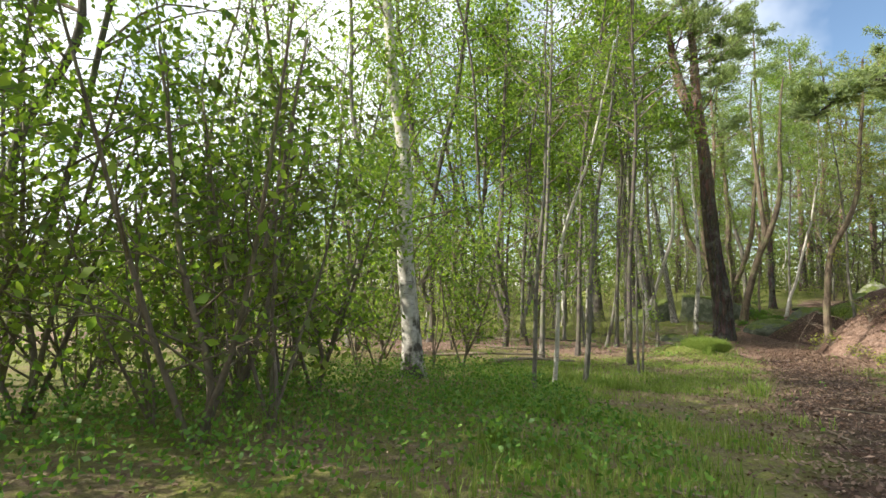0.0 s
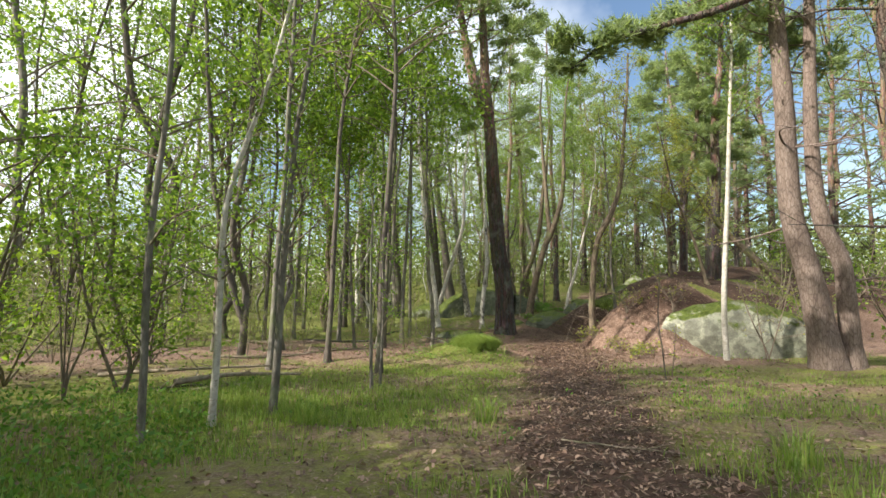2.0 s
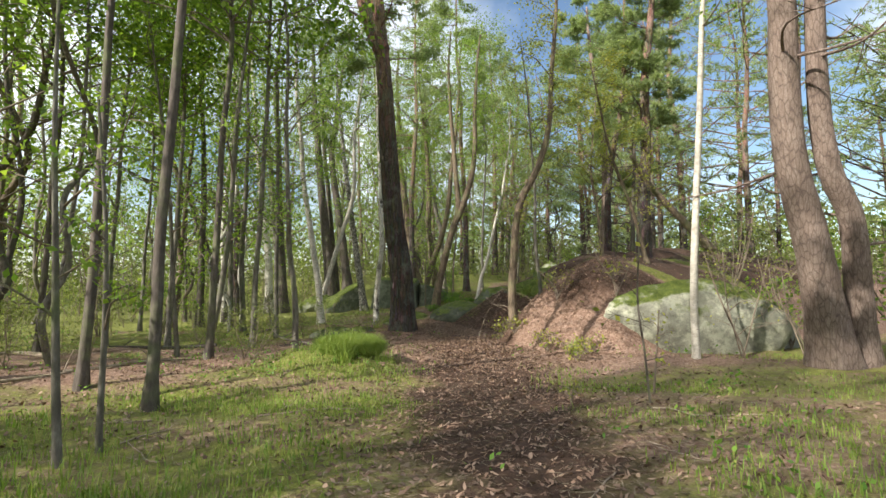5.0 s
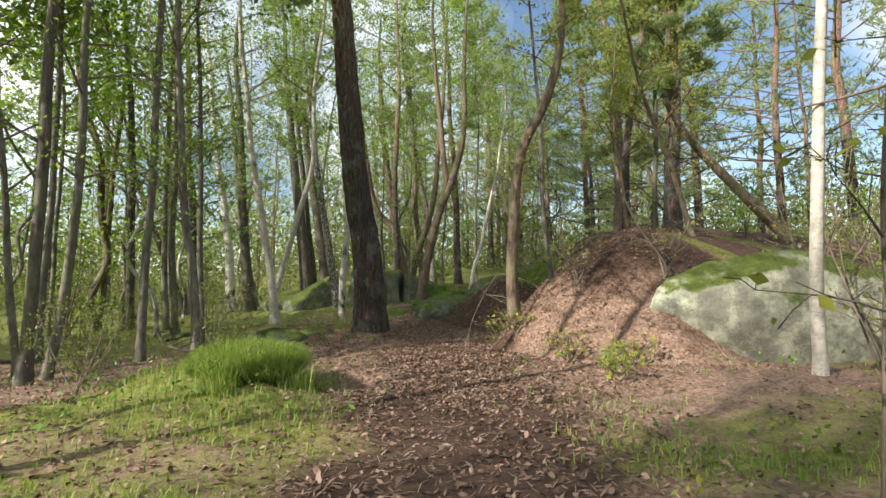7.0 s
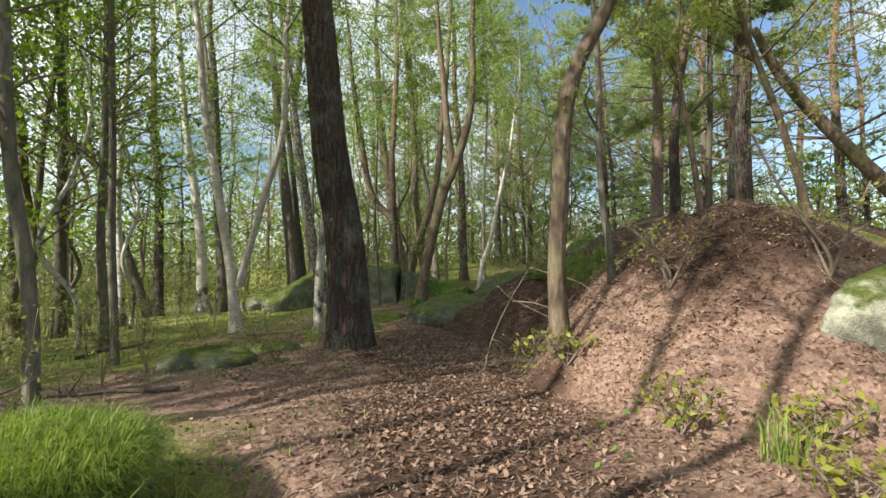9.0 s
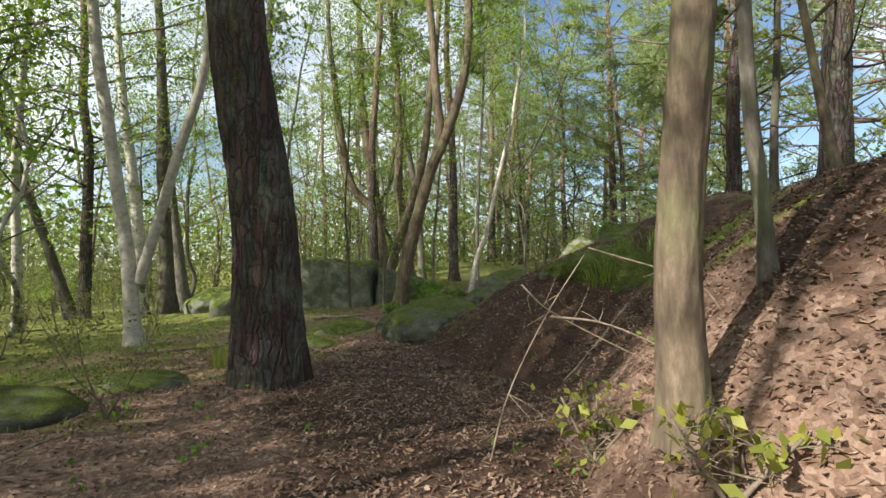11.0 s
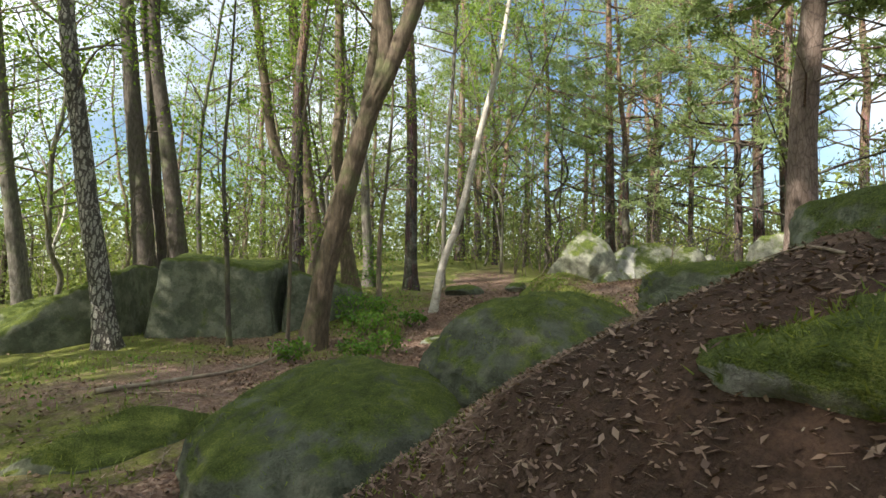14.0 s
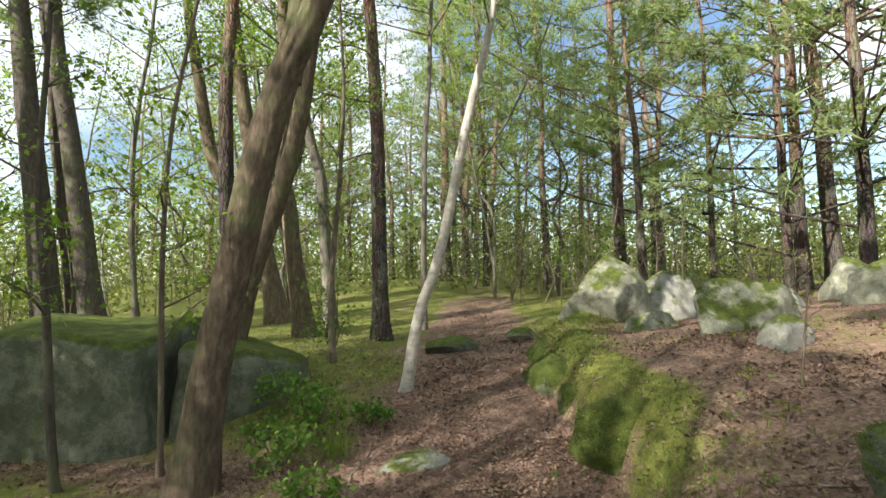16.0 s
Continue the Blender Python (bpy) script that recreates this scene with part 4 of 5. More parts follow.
def thicket():
    """Low leafage and bare shoots between the stems of the wood, behind the trees that stand singly."""
    rf = np.random.default_rng(10)

    def spread(n, near_by):
        a = rf.uniform(radians(-20), radians(165), n)
        d = rf.uniform(near_by, 60, n)
        clump = 0.6 + 0.4 * np.sin(a * 31 + d * 0.4) * np.sin(a * 13 - d * 0.23)
        c = np.stack([11 + d * np.cos(a), 18 + d * np.sin(a), np.zeros(n)], 1)
        c[:, 2] = lie(c[:, 0], c[:, 1])
        return a, clump, c
    n = 80000
    a, clump, c = spread(n, 24)
    c[:, 2] += (0.4 + (2.2 + 2.2 * smooth(1.9, 1.3, a)) * clump) * rf.uniform(0, 1, n) ** 1.3
    ob = cards("thicket", leaf_tris(rf, c, 0.2), DULL)
    tagged(ob, "olive green thicket between the far stems", "thicket", kind="stuff")
    shoots = []
    for q, k in zip(*spread(1500, 16)[1:][::-1]):
        top = q + np.array([rf.normal() * 0.3, rf.normal() * 0.3, rf.uniform(1.2, 3.6)])
        mid = (q + top) / 2 + np.array([rf.normal() * 0.1, rf.normal() * 0.1, 0])
        if line_distance(TRACK, q[:1], q[1:2])[0] < 2.5:
            continue
        r = rf.uniform(0.008, 0.022)
        shoots.append(tube(np.array([q, mid, top]), [r, r * 0.8, r * 0.3], 3))
        for _ in range(2):
            e = mid + (top - mid) * rf.uniform(0, 0.6)
            w = np.array([rf.normal() * 0.45, rf.normal() * 0.45, rf.uniform(0.2, 0.8)])
            shoots.append(tube(np.array([e, e + w * 0.5, e + w]), [r * 0.5, r * 0.4, r * 0.2], 3))
    v, f = join_tubes(shoots)
    tagged(solid("brushwood", v, f, TWIG), "bare thin grey-brown shoots of the underwood", "brushwood", kind="stuff")


thicket()

# ---- rocks ----


def rock(name, x, y, z, size, mat, label, seed, cuts=7, soft=0.10, turn=0, detail=5, group="", moss=0):
    """A stone: a ball worn flat by several planes, then roughened."""
    rs = np.random.default_rng(seed)
    bm = bmesh.new()
    bmesh.ops.create_icosphere(bm, subdivisions=detail, radius=1.0)
    normals = unit(rs.normal(size=(cuts, 3)) * np.array([1, 1, 0.7]))
    depth = rs.uniform(0.52, 0.85, cuts)
    off = rs.uniform(0, 50, 3)
    for v in bm.verts:
        p = np.array(v.co)
        for n, d in zip(normals, depth):
            over = float(p @ n) - d
            if over > 0:
                p = p - n * over * (1 - soft)
        q = Vector(p * 1.6 + off)
        p = p * (1 + 0.10 * noise.noise(q) + 0.04 * noise.noise(q * 3.1) + 0.022 * noise.noise(q * 7.0) + 0.010 * noise.noise(q * 17.0))
        v.co = Vector(p * np.array(size))
    bmesh.ops.rotate(bm, verts=bm.verts, cent=(0, 0, 0), matrix=Matrix.Rotation(radians(turn), 3, 'Z'))
    tops = [(np.array(f.calc_center_median()), np.array(f.normal)) for f in bm.faces if f.normal.z > 0.25] if moss else []
    ob = part(name, bm, mat)
    ob.location = (x, y, z)
    if moss:
        c = np.array([t[0] for t in tops])
        nrm = np.array([t[1] for t in tops])
        pick = rs.integers(0, len(c), moss)
        c, nrm = c[pick] + rs.normal(size=(moss, 3)) * 0.02, nrm[pick]
        patchy = np.sin(c[:, 0] * 5 + seed) + np.sin(c[:, 1] * 6 + 2 * seed) + rs.normal(size=moss) * 0.5 > -0.2
        c, nrm = c[patchy], nrm[patchy]
        d = unit(nrm + rs.normal(size=c.shape) * 0.5)
        side = unit(np.cross(d, rs.normal(size=c.shape))) * 0.004
        tip = d * 0.03 * rs.uniform(0.5, 1.5, (len(c), 1))
        fuzz = cards("moss_tuft", np.stack([c - side - tip * 0.4, c + side - tip * 0.4, c + tip], 1), MOSS, ob, "soft bright moss on the rock")
        fuzz["kind"] = "stuff"
    return tagged(ob, label, "rock", group)


def block(name, corners, z0, tops, mat, label, seed, bevel=0.16, taper=0.06):
    """A split boulder: four plan corners and a height over each, with worn edges."""
    bm = bmesh.new()
    lo = [bm.verts.new((x, y, z0)) for x, y in corners]
    hi = [bm.verts.new((x * (1 - taper) + taper * sum(c[0] for c in corners) / 4, y * (1 - taper) + taper * sum(c[1] for c in corners) / 4, h)) for (x, y), h in zip(corners, tops)]
    bm.faces.new(lo[::-1])
    bm.faces.new(hi)
    for i in range(4):
        j = (i + 1) % 4
        bm.faces.new((lo[i], lo[j], hi[j], hi[i]))
    bmesh.ops.recalc_face_normals(bm, faces=bm.faces)
    bmesh.ops.bevel(bm, geom=list(bm.edges), offset=bevel, segments=3, affect='EDGES', profile=0.6)
    bmesh.ops.triangulate(bm, faces=bm.faces)
    for _ in range(3):
        bmesh.ops.subdivide_edges(bm, edges=[e for e in bm.edges if e.calc_length() > 0.18], cuts=1)
        bmesh.ops.triangulate(bm, faces=bm.faces)
    off = Vector((seed * 7.3, seed * 1.7, 0))
    for v in bm.verts:
        q = v.co + off
        v.co += Vector((noise.noise(q * 0.9), noise.noise(q * 0.9 + Vector((9, 0, 0))), noise.noise(q * 0.9 + Vector((0, 9, 0))))) * 0.13
        v.co += Vector((noise.noise(q * 4), noise.noise(q * 4 + Vector((9, 0, 0))), noise.noise(q * 4 + Vector((0, 9, 0))))) * 0.035
    return tagged(part(name, bm, mat), label, "rock")


block("boulder", [(12.95, 28.15), (14.75, 27.0), (16.0, 29.0), (14.0, 30.2)], -0.6, [1.25, 1.05, 1.15, 1.3], ROCK, "big square granite boulder with moss and a pale lichen edge", 1)
block("boulder", [(15.0, 27.2), (16.75, 27.3), (17.2, 28.6), (16.0, 29.6)], -0.5, [1.0, 0.5, 0.5, 1.0], ROCK, "sloping half of the split granite boulder, mossy", 2)
block("boulder", [(10.7, 28.1), (12.5, 28.5), (13.4, 30.4), (11.0, 31.0)], -0.9, [-0.15, 1.0, 1.05, 0.1], ROCK, "slanting granite slab with green top", 3)

rock("bedrock_dome", 13.75, 21.5, -0.43, (1.05, 1.2, 0.74), ROCK_DARK, "low rounded bedrock dome, dark and mossy", 4, cuts=3, soft=0.5, turn=-20, detail=6, moss=1200)
rock("bedrock_dome", 15.45, 21.15, 0.08, (1.25, 1.05, 0.68), ROCK_DARK, "smooth grey-green bedrock dome at the path", 5, cuts=3, soft=0.5, turn=30, detail=6, moss=1000)
rock("rock_ledge", 14.6, 18.35, gz(14.6, 18.35) - 0.42, (0.75, 1.05, 0.45), ROCK_MOSS, "ledge with thick bright green moss", 6, cuts=7, soft=0.3, turn=15, detail=6, moss=6000)
rock("rock_ledge", 14.15, 17.45, gz(14.15, 17.45) - 0.3, (0.45, 0.55, 0.4), ROCK_MOSS, "small mossy outcrop in the slope", 16, cuts=7, soft=0.25, turn=40, detail=6, moss=3000)
rock("rock_ledge", 15.7, 18.9, gz(15.7, 18.9) - 0.36, (0.8, 0.85, 0.4), ROCK, "grey lichen-covered outcrop in the slope", 17, cuts=7, soft=0.25)
rock("rock_ledge", 17.2, 20.6, gz(17.2, 20.6) - 0.1, (1.1, 1.0, 0.5), ROCK, "dark mossy outcrop on the mound", 27, cuts=7, soft=0.3, detail=6, moss=3000)
for k, (ex, ey, ez, sx, sy, sz, tn) in enumerate([(18.6, 23.65, -0.04, 0.52, 0.62, 0.54, 30), (19.02, 24.45, 0.0, 0.38, 0.7, 0.52, -25), (19.45, 25.2, 0.14, 0.52, 0.8, 0.5, -20),
                                                  (20.15, 26.15, 0.2, 0.4, 0.8, 0.5, -35), (18.75, 23.1, 0.06, 0.7, 0.45, 0.42, 20)]):
    rock("mossy_bank_rock", ex, ey, ez, (sx, sy, sz), ROCK_MOSS, "rounded rock of the bank edge under thick moss", 60 + k, cuts=5, soft=0.35, turn=tn, group="rocks of the bank edge", moss=2600)
rock("lichen_rock", 13.75, 12.4, -0.15, (1.9, 0.85, 1.0), ROCK_PALE, "smooth pale boulder with grey-green lichen and dark cracks", 8, cuts=4, soft=0.4, turn=-25)
rock("lichen_rock", 15.5, 12.0, -0.35, (0.7, 0.6, 0.7), ROCK_GREY, "grey boulder beside the pale one", 18, cuts=6, soft=0.3)
rock("stone", 8.4, 18.9, -0.52, (0.62, 0.34, 0.26), ROCK_DARK, "flat dark grey stone in the moss", 9)
rock("stone", 9.4, 19.6, -0.55, (0.45, 0.3, 0.22), ROCK_DARK, "dark low stone before the old pine", 19)
rock("stone", 20.9, 27.5, gz(20.9, 27.5) + 0.06, (0.36, 0.24, 0.17), ROCK_PALE, "white flat stone in the grass", 10)
rock("stone", 19.3, 27.6, gz(19.3, 27.6), (0.6, 0.35, 0.22), ROCK_DARK, "dark flat stone at the edge of the path", 20)
rock("stone", 16.9, 24.9, -0.25, (0.5, 0.3, 0.2), ROCK_GREY, "half-buried grey stone in the path", 21)
rock("stone_slab", 11.5, 21.5, -0.5, (0.75, 0.4, 0.25), ROCK, "low mossy slab among dry leaves", 11, moss=1500)
rock("stone_slab", 12.5, 22.6, -0.45, (0.9, 0.4, 0.32), ROCK, "pointed mossy stone among dry leaves", 22, cuts=9, turn=25, moss=1500)
rock("mossy_boulder", 11.6, 31.5, -0.4, (1.3, 0.9, 0.8), ROCK, "rounded mossy boulder in the wood", 23)


def slab(x, y, z0, w, d, h, turn, seed, mat, label):
    """An angular split rock."""
    return rock("rock", x, y, z0 + 0.25 * h, (0.66 * w, 0.66 * d, 0.95 * h), mat, label, seed, cuts=11, soft=0.06, turn=turn)


slab(22.6, 27.0, 0.5, 1.7, 1.3, 1.35, -20, 31, ROCK_PALE, "pale angular rock with lichen on the mound")
slab(23.9, 26.3, 0.5, 1.5, 1.1, 1.05, 10, 32, ROCK_GREY, "grey weathered rock on the mound")
slab(22.2, 25.6, 0.5, 0.8, 0.6, 0.5, -35, 33, ROCK_PALE, "low pale rock with lichen on the mound")
slab(21.5, 23.8, 0.5, 1.5, 0.8, 1.0, -35, 34, ROCK_PALE, "pale wedge-shaped rock on the mound")
slab(22.9, 23.7, 0.6, 0.7, 0.6, 0.7, 15, 35, ROCK_GREY, "grey rock in a gap between pale ones")
slab(23.7, 22.6, 0.7, 1.6, 1.0, 0.95, -30, 36, ROCK_PALE, "broad pale rock with moss on the mound")
slab(25.4, 23.4, 0.9, 1.5, 1.1, 0.95, 5, 37, ROCK_PALE, "pale split rock on the mound")
slab(20.6, 23.0, 0.5, 0.7, 0.5, 0.55, 20, 38, ROCK_GREY, "small grey rock in the litter")



def turf(x, y, z, size, seed):
    """A sod with an overhanging lip, shaggy with grass."""
    rs = np.random.default_rng(seed)
    bm = bmesh.new()
    bmesh.ops.create_icosphere(bm, subdivisions=5, radius=1.0)
    for v in bm.verts:
        q = v.co * 1.9 + Vector((seed, 0, 0))
        p = v.co * (1 + 0.16 * noise.noise(q) + 0.07 * noise.noise(q * 3.1) + 0.03 * noise.noise(q * 8))
        v.co = Vector((p.x * size[0], p.y * size[1], p.z * size[2]))
    bm.normal_update()
    tops = [(np.array(f.calc_center_median()), np.array(f.normal)) for f in bm.faces if f.normal.z > -0.05]
    ob = part("grassy_turf", bm, ROCK_MOSS)
    ob.location = (x, y, z)
    n = 11000
    pick = rs.integers(0, len(tops), n)
    c = np.array([tops[i][0] for i in pick]) + rs.normal(size=(n, 3)) * 0.015
    nrm = np.array([tops[i][1] for i in pick])
    L = rs.uniform(0.08, 0.22, (n, 1))
    lean = unit(nrm * np.array([1, 1, 0.2]) + rs.normal(size=(n, 3)) * np.array([0.5, 0.5, 0.1]) + np.array([0.35, -0.2, 0]))
    side = unit(np.cross(lean, [0, 0, 1.0])) * 0.0026
    up = np.array([0, 0, 1.0])
    mid = c + nrm * L * 0.3 + up * L * 0.3 + lean * L * 0.25
    end = c + nrm * L * 0.25 + lean * L * 0.8 + up * L * rs.uniform(-0.25, 0.5, (n, 1))
    cards("grass", np.concatenate([np.stack([c - side, c + side, mid + side * 0.8, mid - side * 0.8], 1), np.stack([mid - side * 0.8, mid + side * 0.8, end + side * 0.1, end], 1)]), GRASS, ob, "fresh grass hanging over the lip")["kind"] = "stuff"
    return tagged(ob, "grassy sod overhanging a dark hollow beside the track", "turf")


turf(7.25, 14.25, gz(7.25, 14.25) - 0.01, (0.52, 0.62, 0.13), 5)

# bush on the rocks, brush by the track
grow("bare_bush", 24.6, 24.8, [[(0.0, 0.0, 0.2), (-0.5, 0.3, 1.1)], [(0, 0, 0.0), (0.55, -0.4, 1.1)], [(0, 0, 0.0), (0.2, 0.4, 1.2)], [(0, 0, 0.0), (-0.9, 0.5, 0.9)], [(0, 0, 0), (0.9, -0.7, 0.9)], [(0, 0, 0), (-0.2, -0.3, 1.2)]],
     DARKBARK, OAK, "bare-stemmed bush with few new leaves on the rocks", 1.7, 0.02, 150, crown=0.3, limbs=42, reach=0.35, leaves=500, size=0.05, sides=5, flare=0.1)["category"] = "bush"
for k, (px, py, hh) in enumerate([(13.3, 11.2, 1.9), (14.7, 10.9, 1.6), (12.6, 13.3, 1.3), (11.8, 14.2, 1.1), (16.3, 13.2, 2.0), (15.3, 11.4, 1.8)]):
    grow("bare_bush", px, py, [[(0.03, 0.02, 0.2), (-0.25, 0.2, 0.55 * hh)], [(0, 0, 0), (0.3, -0.2, 0.6 * hh)], [(0, 0, 0), (0.15, 0.3, 0.5 * hh)]], TWIG, OAK, "thin bare bush with scattered yellow-green leaves", hh, 0.012, 190 + k,
         crown=0.2, limbs=30, reach=0.36, leaves=160, size=0.05, group="bare bushes on the mound", sides=5, flare=0.1)["category"] = "bush"
for k, (px, py, hh, n) in enumerate([(15.7, 25.45, 0.9, 520), (16.3, 26.1, 1.0, 520), (16.2, 26.9, 0.9, 420), (11.55, 15.85, 0.7, 120), (11.2, 14.9, 0.6, 110), (10.9, 13.5, 0.7, 150), (11.4, 12.9, 0.6, 140), (10.6, 12.4, 0.5, 90), (17.6, 28.6, 1.2, 500), (15.1, 24.3, 0.45, 320), (15.75, 24.75, 0.5, 320), (14.4, 24.9, 0.5, 320), (16.9, 25.9, 0.45, 320)]):
    grow("leafy_shoot", px, py, [[(0.02, 0, 0.1), (0.1, 0.05, 0.5 * hh)], [(0, 0, 0), (-0.15, 0.1, 0.5 * hh)], [(0, 0, 0), (0.1, -0.2, 0.45 * hh)]], TWIG, HERB if n > 300 else OAK,
         "low leafy shoots from the forest floor", hh, 0.008, 160 + k, crown=0.1, limbs=24, reach=0.4, leaves=n, size=0.07, group="leafy shoots", sides=5, flare=0.1, thin=0.7)["category"] = "shrub"
grow("oak_sapling", 8.76, 9.46, [[(-0.06, -0.01, 0.5), (-0.14, -0.01, 1.06), (-0.14, -0.08, 1.87)]], DARKBARK, OAK, "whip-thin oak sapling with a few leaves", 2.3, 0.008, 170, crown=0.2, limbs=8, reach=0.2, leaves=46, size=0.075, sides=6)
grow("oak_sapling", 4.36, 4.0, [[(0.01, -0.03, 0.2)]], TWIG, HERB, "knee-high sapling with a few fresh leaves", 0.6, 0.008, 171, crown=0.35, limbs=6, reach=0.4, leaves=40, size=0.06, sides=5)
for k, (px, py, hh) in enumerate([(19.0, 22.3, 0.8), (18.9, 22.7, 0.6), (18.4, 22.2, 0.5), (20.2, 23.4, 0.6), (8.1, 9.9, 0.6), (9.1, 9.7, 0.9)]):
    grow("dry_sapling", px, py, [[(0.03, -0.02, 0.3 * hh)]], TWIG, OAK, "dry thin sapling with hardly a leaf", hh, 0.007, 180 + k, crown=0.3, limbs=8, reach=0.3, leaves=14, size=0.04, sides=5, group="dry saplings")


def stick(name, pts, r, label, seed, mat=None):
    """A bare branch through given places, with side twigs."""
    rs = np.random.default_rng(seed)
    line = spline(pts, 6)
    tubes = [tube(line, np.linspace(r, r * 0.4, len(line)), 9, 0.06, 0, seed)]
    for i in range(6):
        j = int(rs.integers(2, len(line) - 1))
        w = unit(rs.normal(size=3)) * rs.uniform(0.15, 0.35) * np.linalg.norm(line[-1] - line[0]) * 0.6
        rb = min(r * 0.4, 0.012)
        tubes.append(tube(spline([line[j], line[j] + w * 0.5 + rs.normal(size=3) * 0.05 * np.linalg.norm(w), line[j] + w], 3), np.linspace(rb, rb * 0.35, 7), 5))
    v, f = join_tubes(tubes)
    return tagged(solid(name, v, f, mat or DEADWOOD), label, "branch")


stick("fallen_tree", [(18.2, 14.46, 1.45), (17.44, 14.82, 2.26), (16.35, 15.33, 3.55), (15.8, 15.5, 4.4)], 0.14, "dead leaning trunk, bark gone, on the mound", 51, OAKBARK)
stick("dead_branch", [(12.3, 15.5, 0.2), (12.13, 15.6, 0.5), (11.59, 15.9, 0.71)], 0.009, "bare pale branch sticking out from the slope", 52)
stick("dead_branch", [(11.15, 16.25, -0.5), (11.23, 16.18, -0.12), (11.4, 16.05, 0.32), (11.58, 15.92, 0.67)], 0.006, "thin bare branch standing in the litter", 53)
stick("dead_branch", [(11.27, 16.1, 0.5), (11.42, 16.03, 0.35), (11.77, 15.84, 0.14), (12.1, 15.6, -0.05)], 0.005, "thin bare branch standing in the litter", 54)
stick("dead_branch", [(11.42, 16.03, 0.32), (11.71, 15.86, 0.27), (12.15, 15.63, 0.05)], 0.008, "bare pale branch sticking out from the slope", 55)
stick("fallen_branch", [(12.3, 23.9, -0.22), (13.0, 24.0, -0.2), (13.7, 24.3, -0.2), (14.3, 24.9, -0.17)], 0.03, "weathered branch lying in the moss", 56)
stick("fallen_branch", [(1.0, 11.3, -0.40), (1.8, 11.6, -0.36), (2.9, 11.6, -0.40)], 0.05, "grey rotten branch lying among dry leaves", 57)
stick("fallen_branch", [(-0.3, 12.4, -0.40), (1.0, 12.2, -0.33), (2.4, 12.6, -0.38)], 0.04, "grey rotten branch lying among dry leaves", 58)
stick("fallen_branch", [(7.2, 15.5, -0.45), (7.0, 16.1, -0.35), (6.5, 16.5, -0.2), (6.4, 16.9, 0.3)], 0.03, "crooked dead branch beside the grassy bank", 59, DARKBARK)

for k, (bx, by, bl, ba, br) in enumerate([(3.2, 15.4, 1.9, 0.4, 0.035), (5.6, 18.9, 2.4, 2.7, 0.05), (1.2, 14.6, 2.2, 0.2, 0.04), (6.6, 21.5, 2.0, 1.0, 0.04), (2.6, 18.2, 2.6, 2.2, 0.055),
                                          (8.0, 17.4, 1.3, 2.9, 0.03), (0.6, 10.9, 1.6, 0.1, 0.03), (1.9, 11.2, 1.4, 2.9, 0.025), (9.3, 21.9, 1.5, 0.5, 0.03)]):
    us = np.linspace(0, bl, 5)
    bx2, by2 = bx + us * math.cos(ba), by + us * math.sin(ba) + 0.06 * np.sin(us * 3 + k)
    stick("fallen_branch", list(zip(bx2, by2, lie(bx2, by2) + br * 0.8)), br, "grey rotten branch lying on moss and leaves", 90 + k, DARKBARK if k % 2 else None)

# ---- ground cover ----


def strew(rs, n, x0, x1, y0, y1, weight):
    """Places on the ground, kept by chance according to weight(x, y)."""
    x, y = rs.uniform(x0, x1, n), rs.uniform(y0, y1, n)
    keep = rs.uniform(0, 1, n) < weight(x, y)
    x, y = x[keep], y[keep]
    return np.stack([x, y, lie(x, y)], 1)


def near(x, y, reach):
    return smooth(reach, reach * 0.45, line_distance(TRACK, x, y))


def hollow(x, y):
    """The dark hole beside the grassy hump."""
    return np.exp(-((x - 8.08) / 0.42) ** 4 - ((y - 13.74) / 0.48) ** 4)


def litter():
    rs = np.random.default_rng(21)

    def w(x, y):
        dark_soil, green = cover(x, y)
        return np.clip((1 - 0.75 * green) * (1 - 0.5 * dark_soil) * (1 - hollow(x, y)) * smooth(-0.7, 0.1, wave(x, y, 2.3, 4.0)), 0.10, 1) * near(x, y, 7.5)
    c = np.vstack([strew(rs, 36000, -5, 8.5, 12, 26, lambda x, y: 0.75 * (1 - 0.9 * cover(x, y)[1])), strew(rs, 190000, -2, 24, 0, 32, w), strew(rs, 60000, 9, 17, 13.5, 22, lambda x, y: 0.42 * near(x, y, 5.5)),
                   strew(rs, 52000, 13.5, 22, 20.5, 28, lambda x, y: (0.8 - 0.6 * cover(x, y)[1]) * smooth(-0.5, 0.3, wave(x, y, 2.9, 1.0)))])
    n = len(c)
    c[:, 2] += rs.uniform(0.004, 0.02, n)
    a = rs.uniform(0, 6.283, n)
    d = unit(np.stack([np.cos(a), np.sin(a), rs.normal(size=n) * 0.35], 1))
    s = unit(np.stack([-np.sin(a), np.cos(a), rs.normal(size=n) * 0.4], 1))
    L = (0.046 - 0.016 * smooth(14.5, 17, c[:, 1]) + 0.012 * smooth(20, 21.5, c[:, 1]))[:, None] * rs.uniform(0.3, 1.0, (n, 1)) ** 0.8 * 1.25
    L = L * (1 - 0.3 * smooth(10.2, 11.2, c[:, :1]) * smooth(21, 19, c[:, 1:2]))
    up = np.array([0, 0, 1.0]) * L
    k1, k2, k3 = (rs.uniform(-0.05, 0.4, (n, 1)) for _ in range(3))
    q = np.stack([c - d * L * 0.5, c - d * L * 0.2 + s * L * 0.27 + up * k1, c + d * L * 0.22 + s * L * 0.24 + up * k2,
                  c + d * L * 0.55 + up * k3 * 0.6, c + d * L * 0.2 - s * L * 0.25 + up * k3, c - d * L * 0.22 - s * L * 0.26 + up * k1 * 0.7], 1)
    tagged(cards("leaf_litter", q, DRY), "curled dry brown leaves strewn over the forest floor", "leaves", kind="stuff")


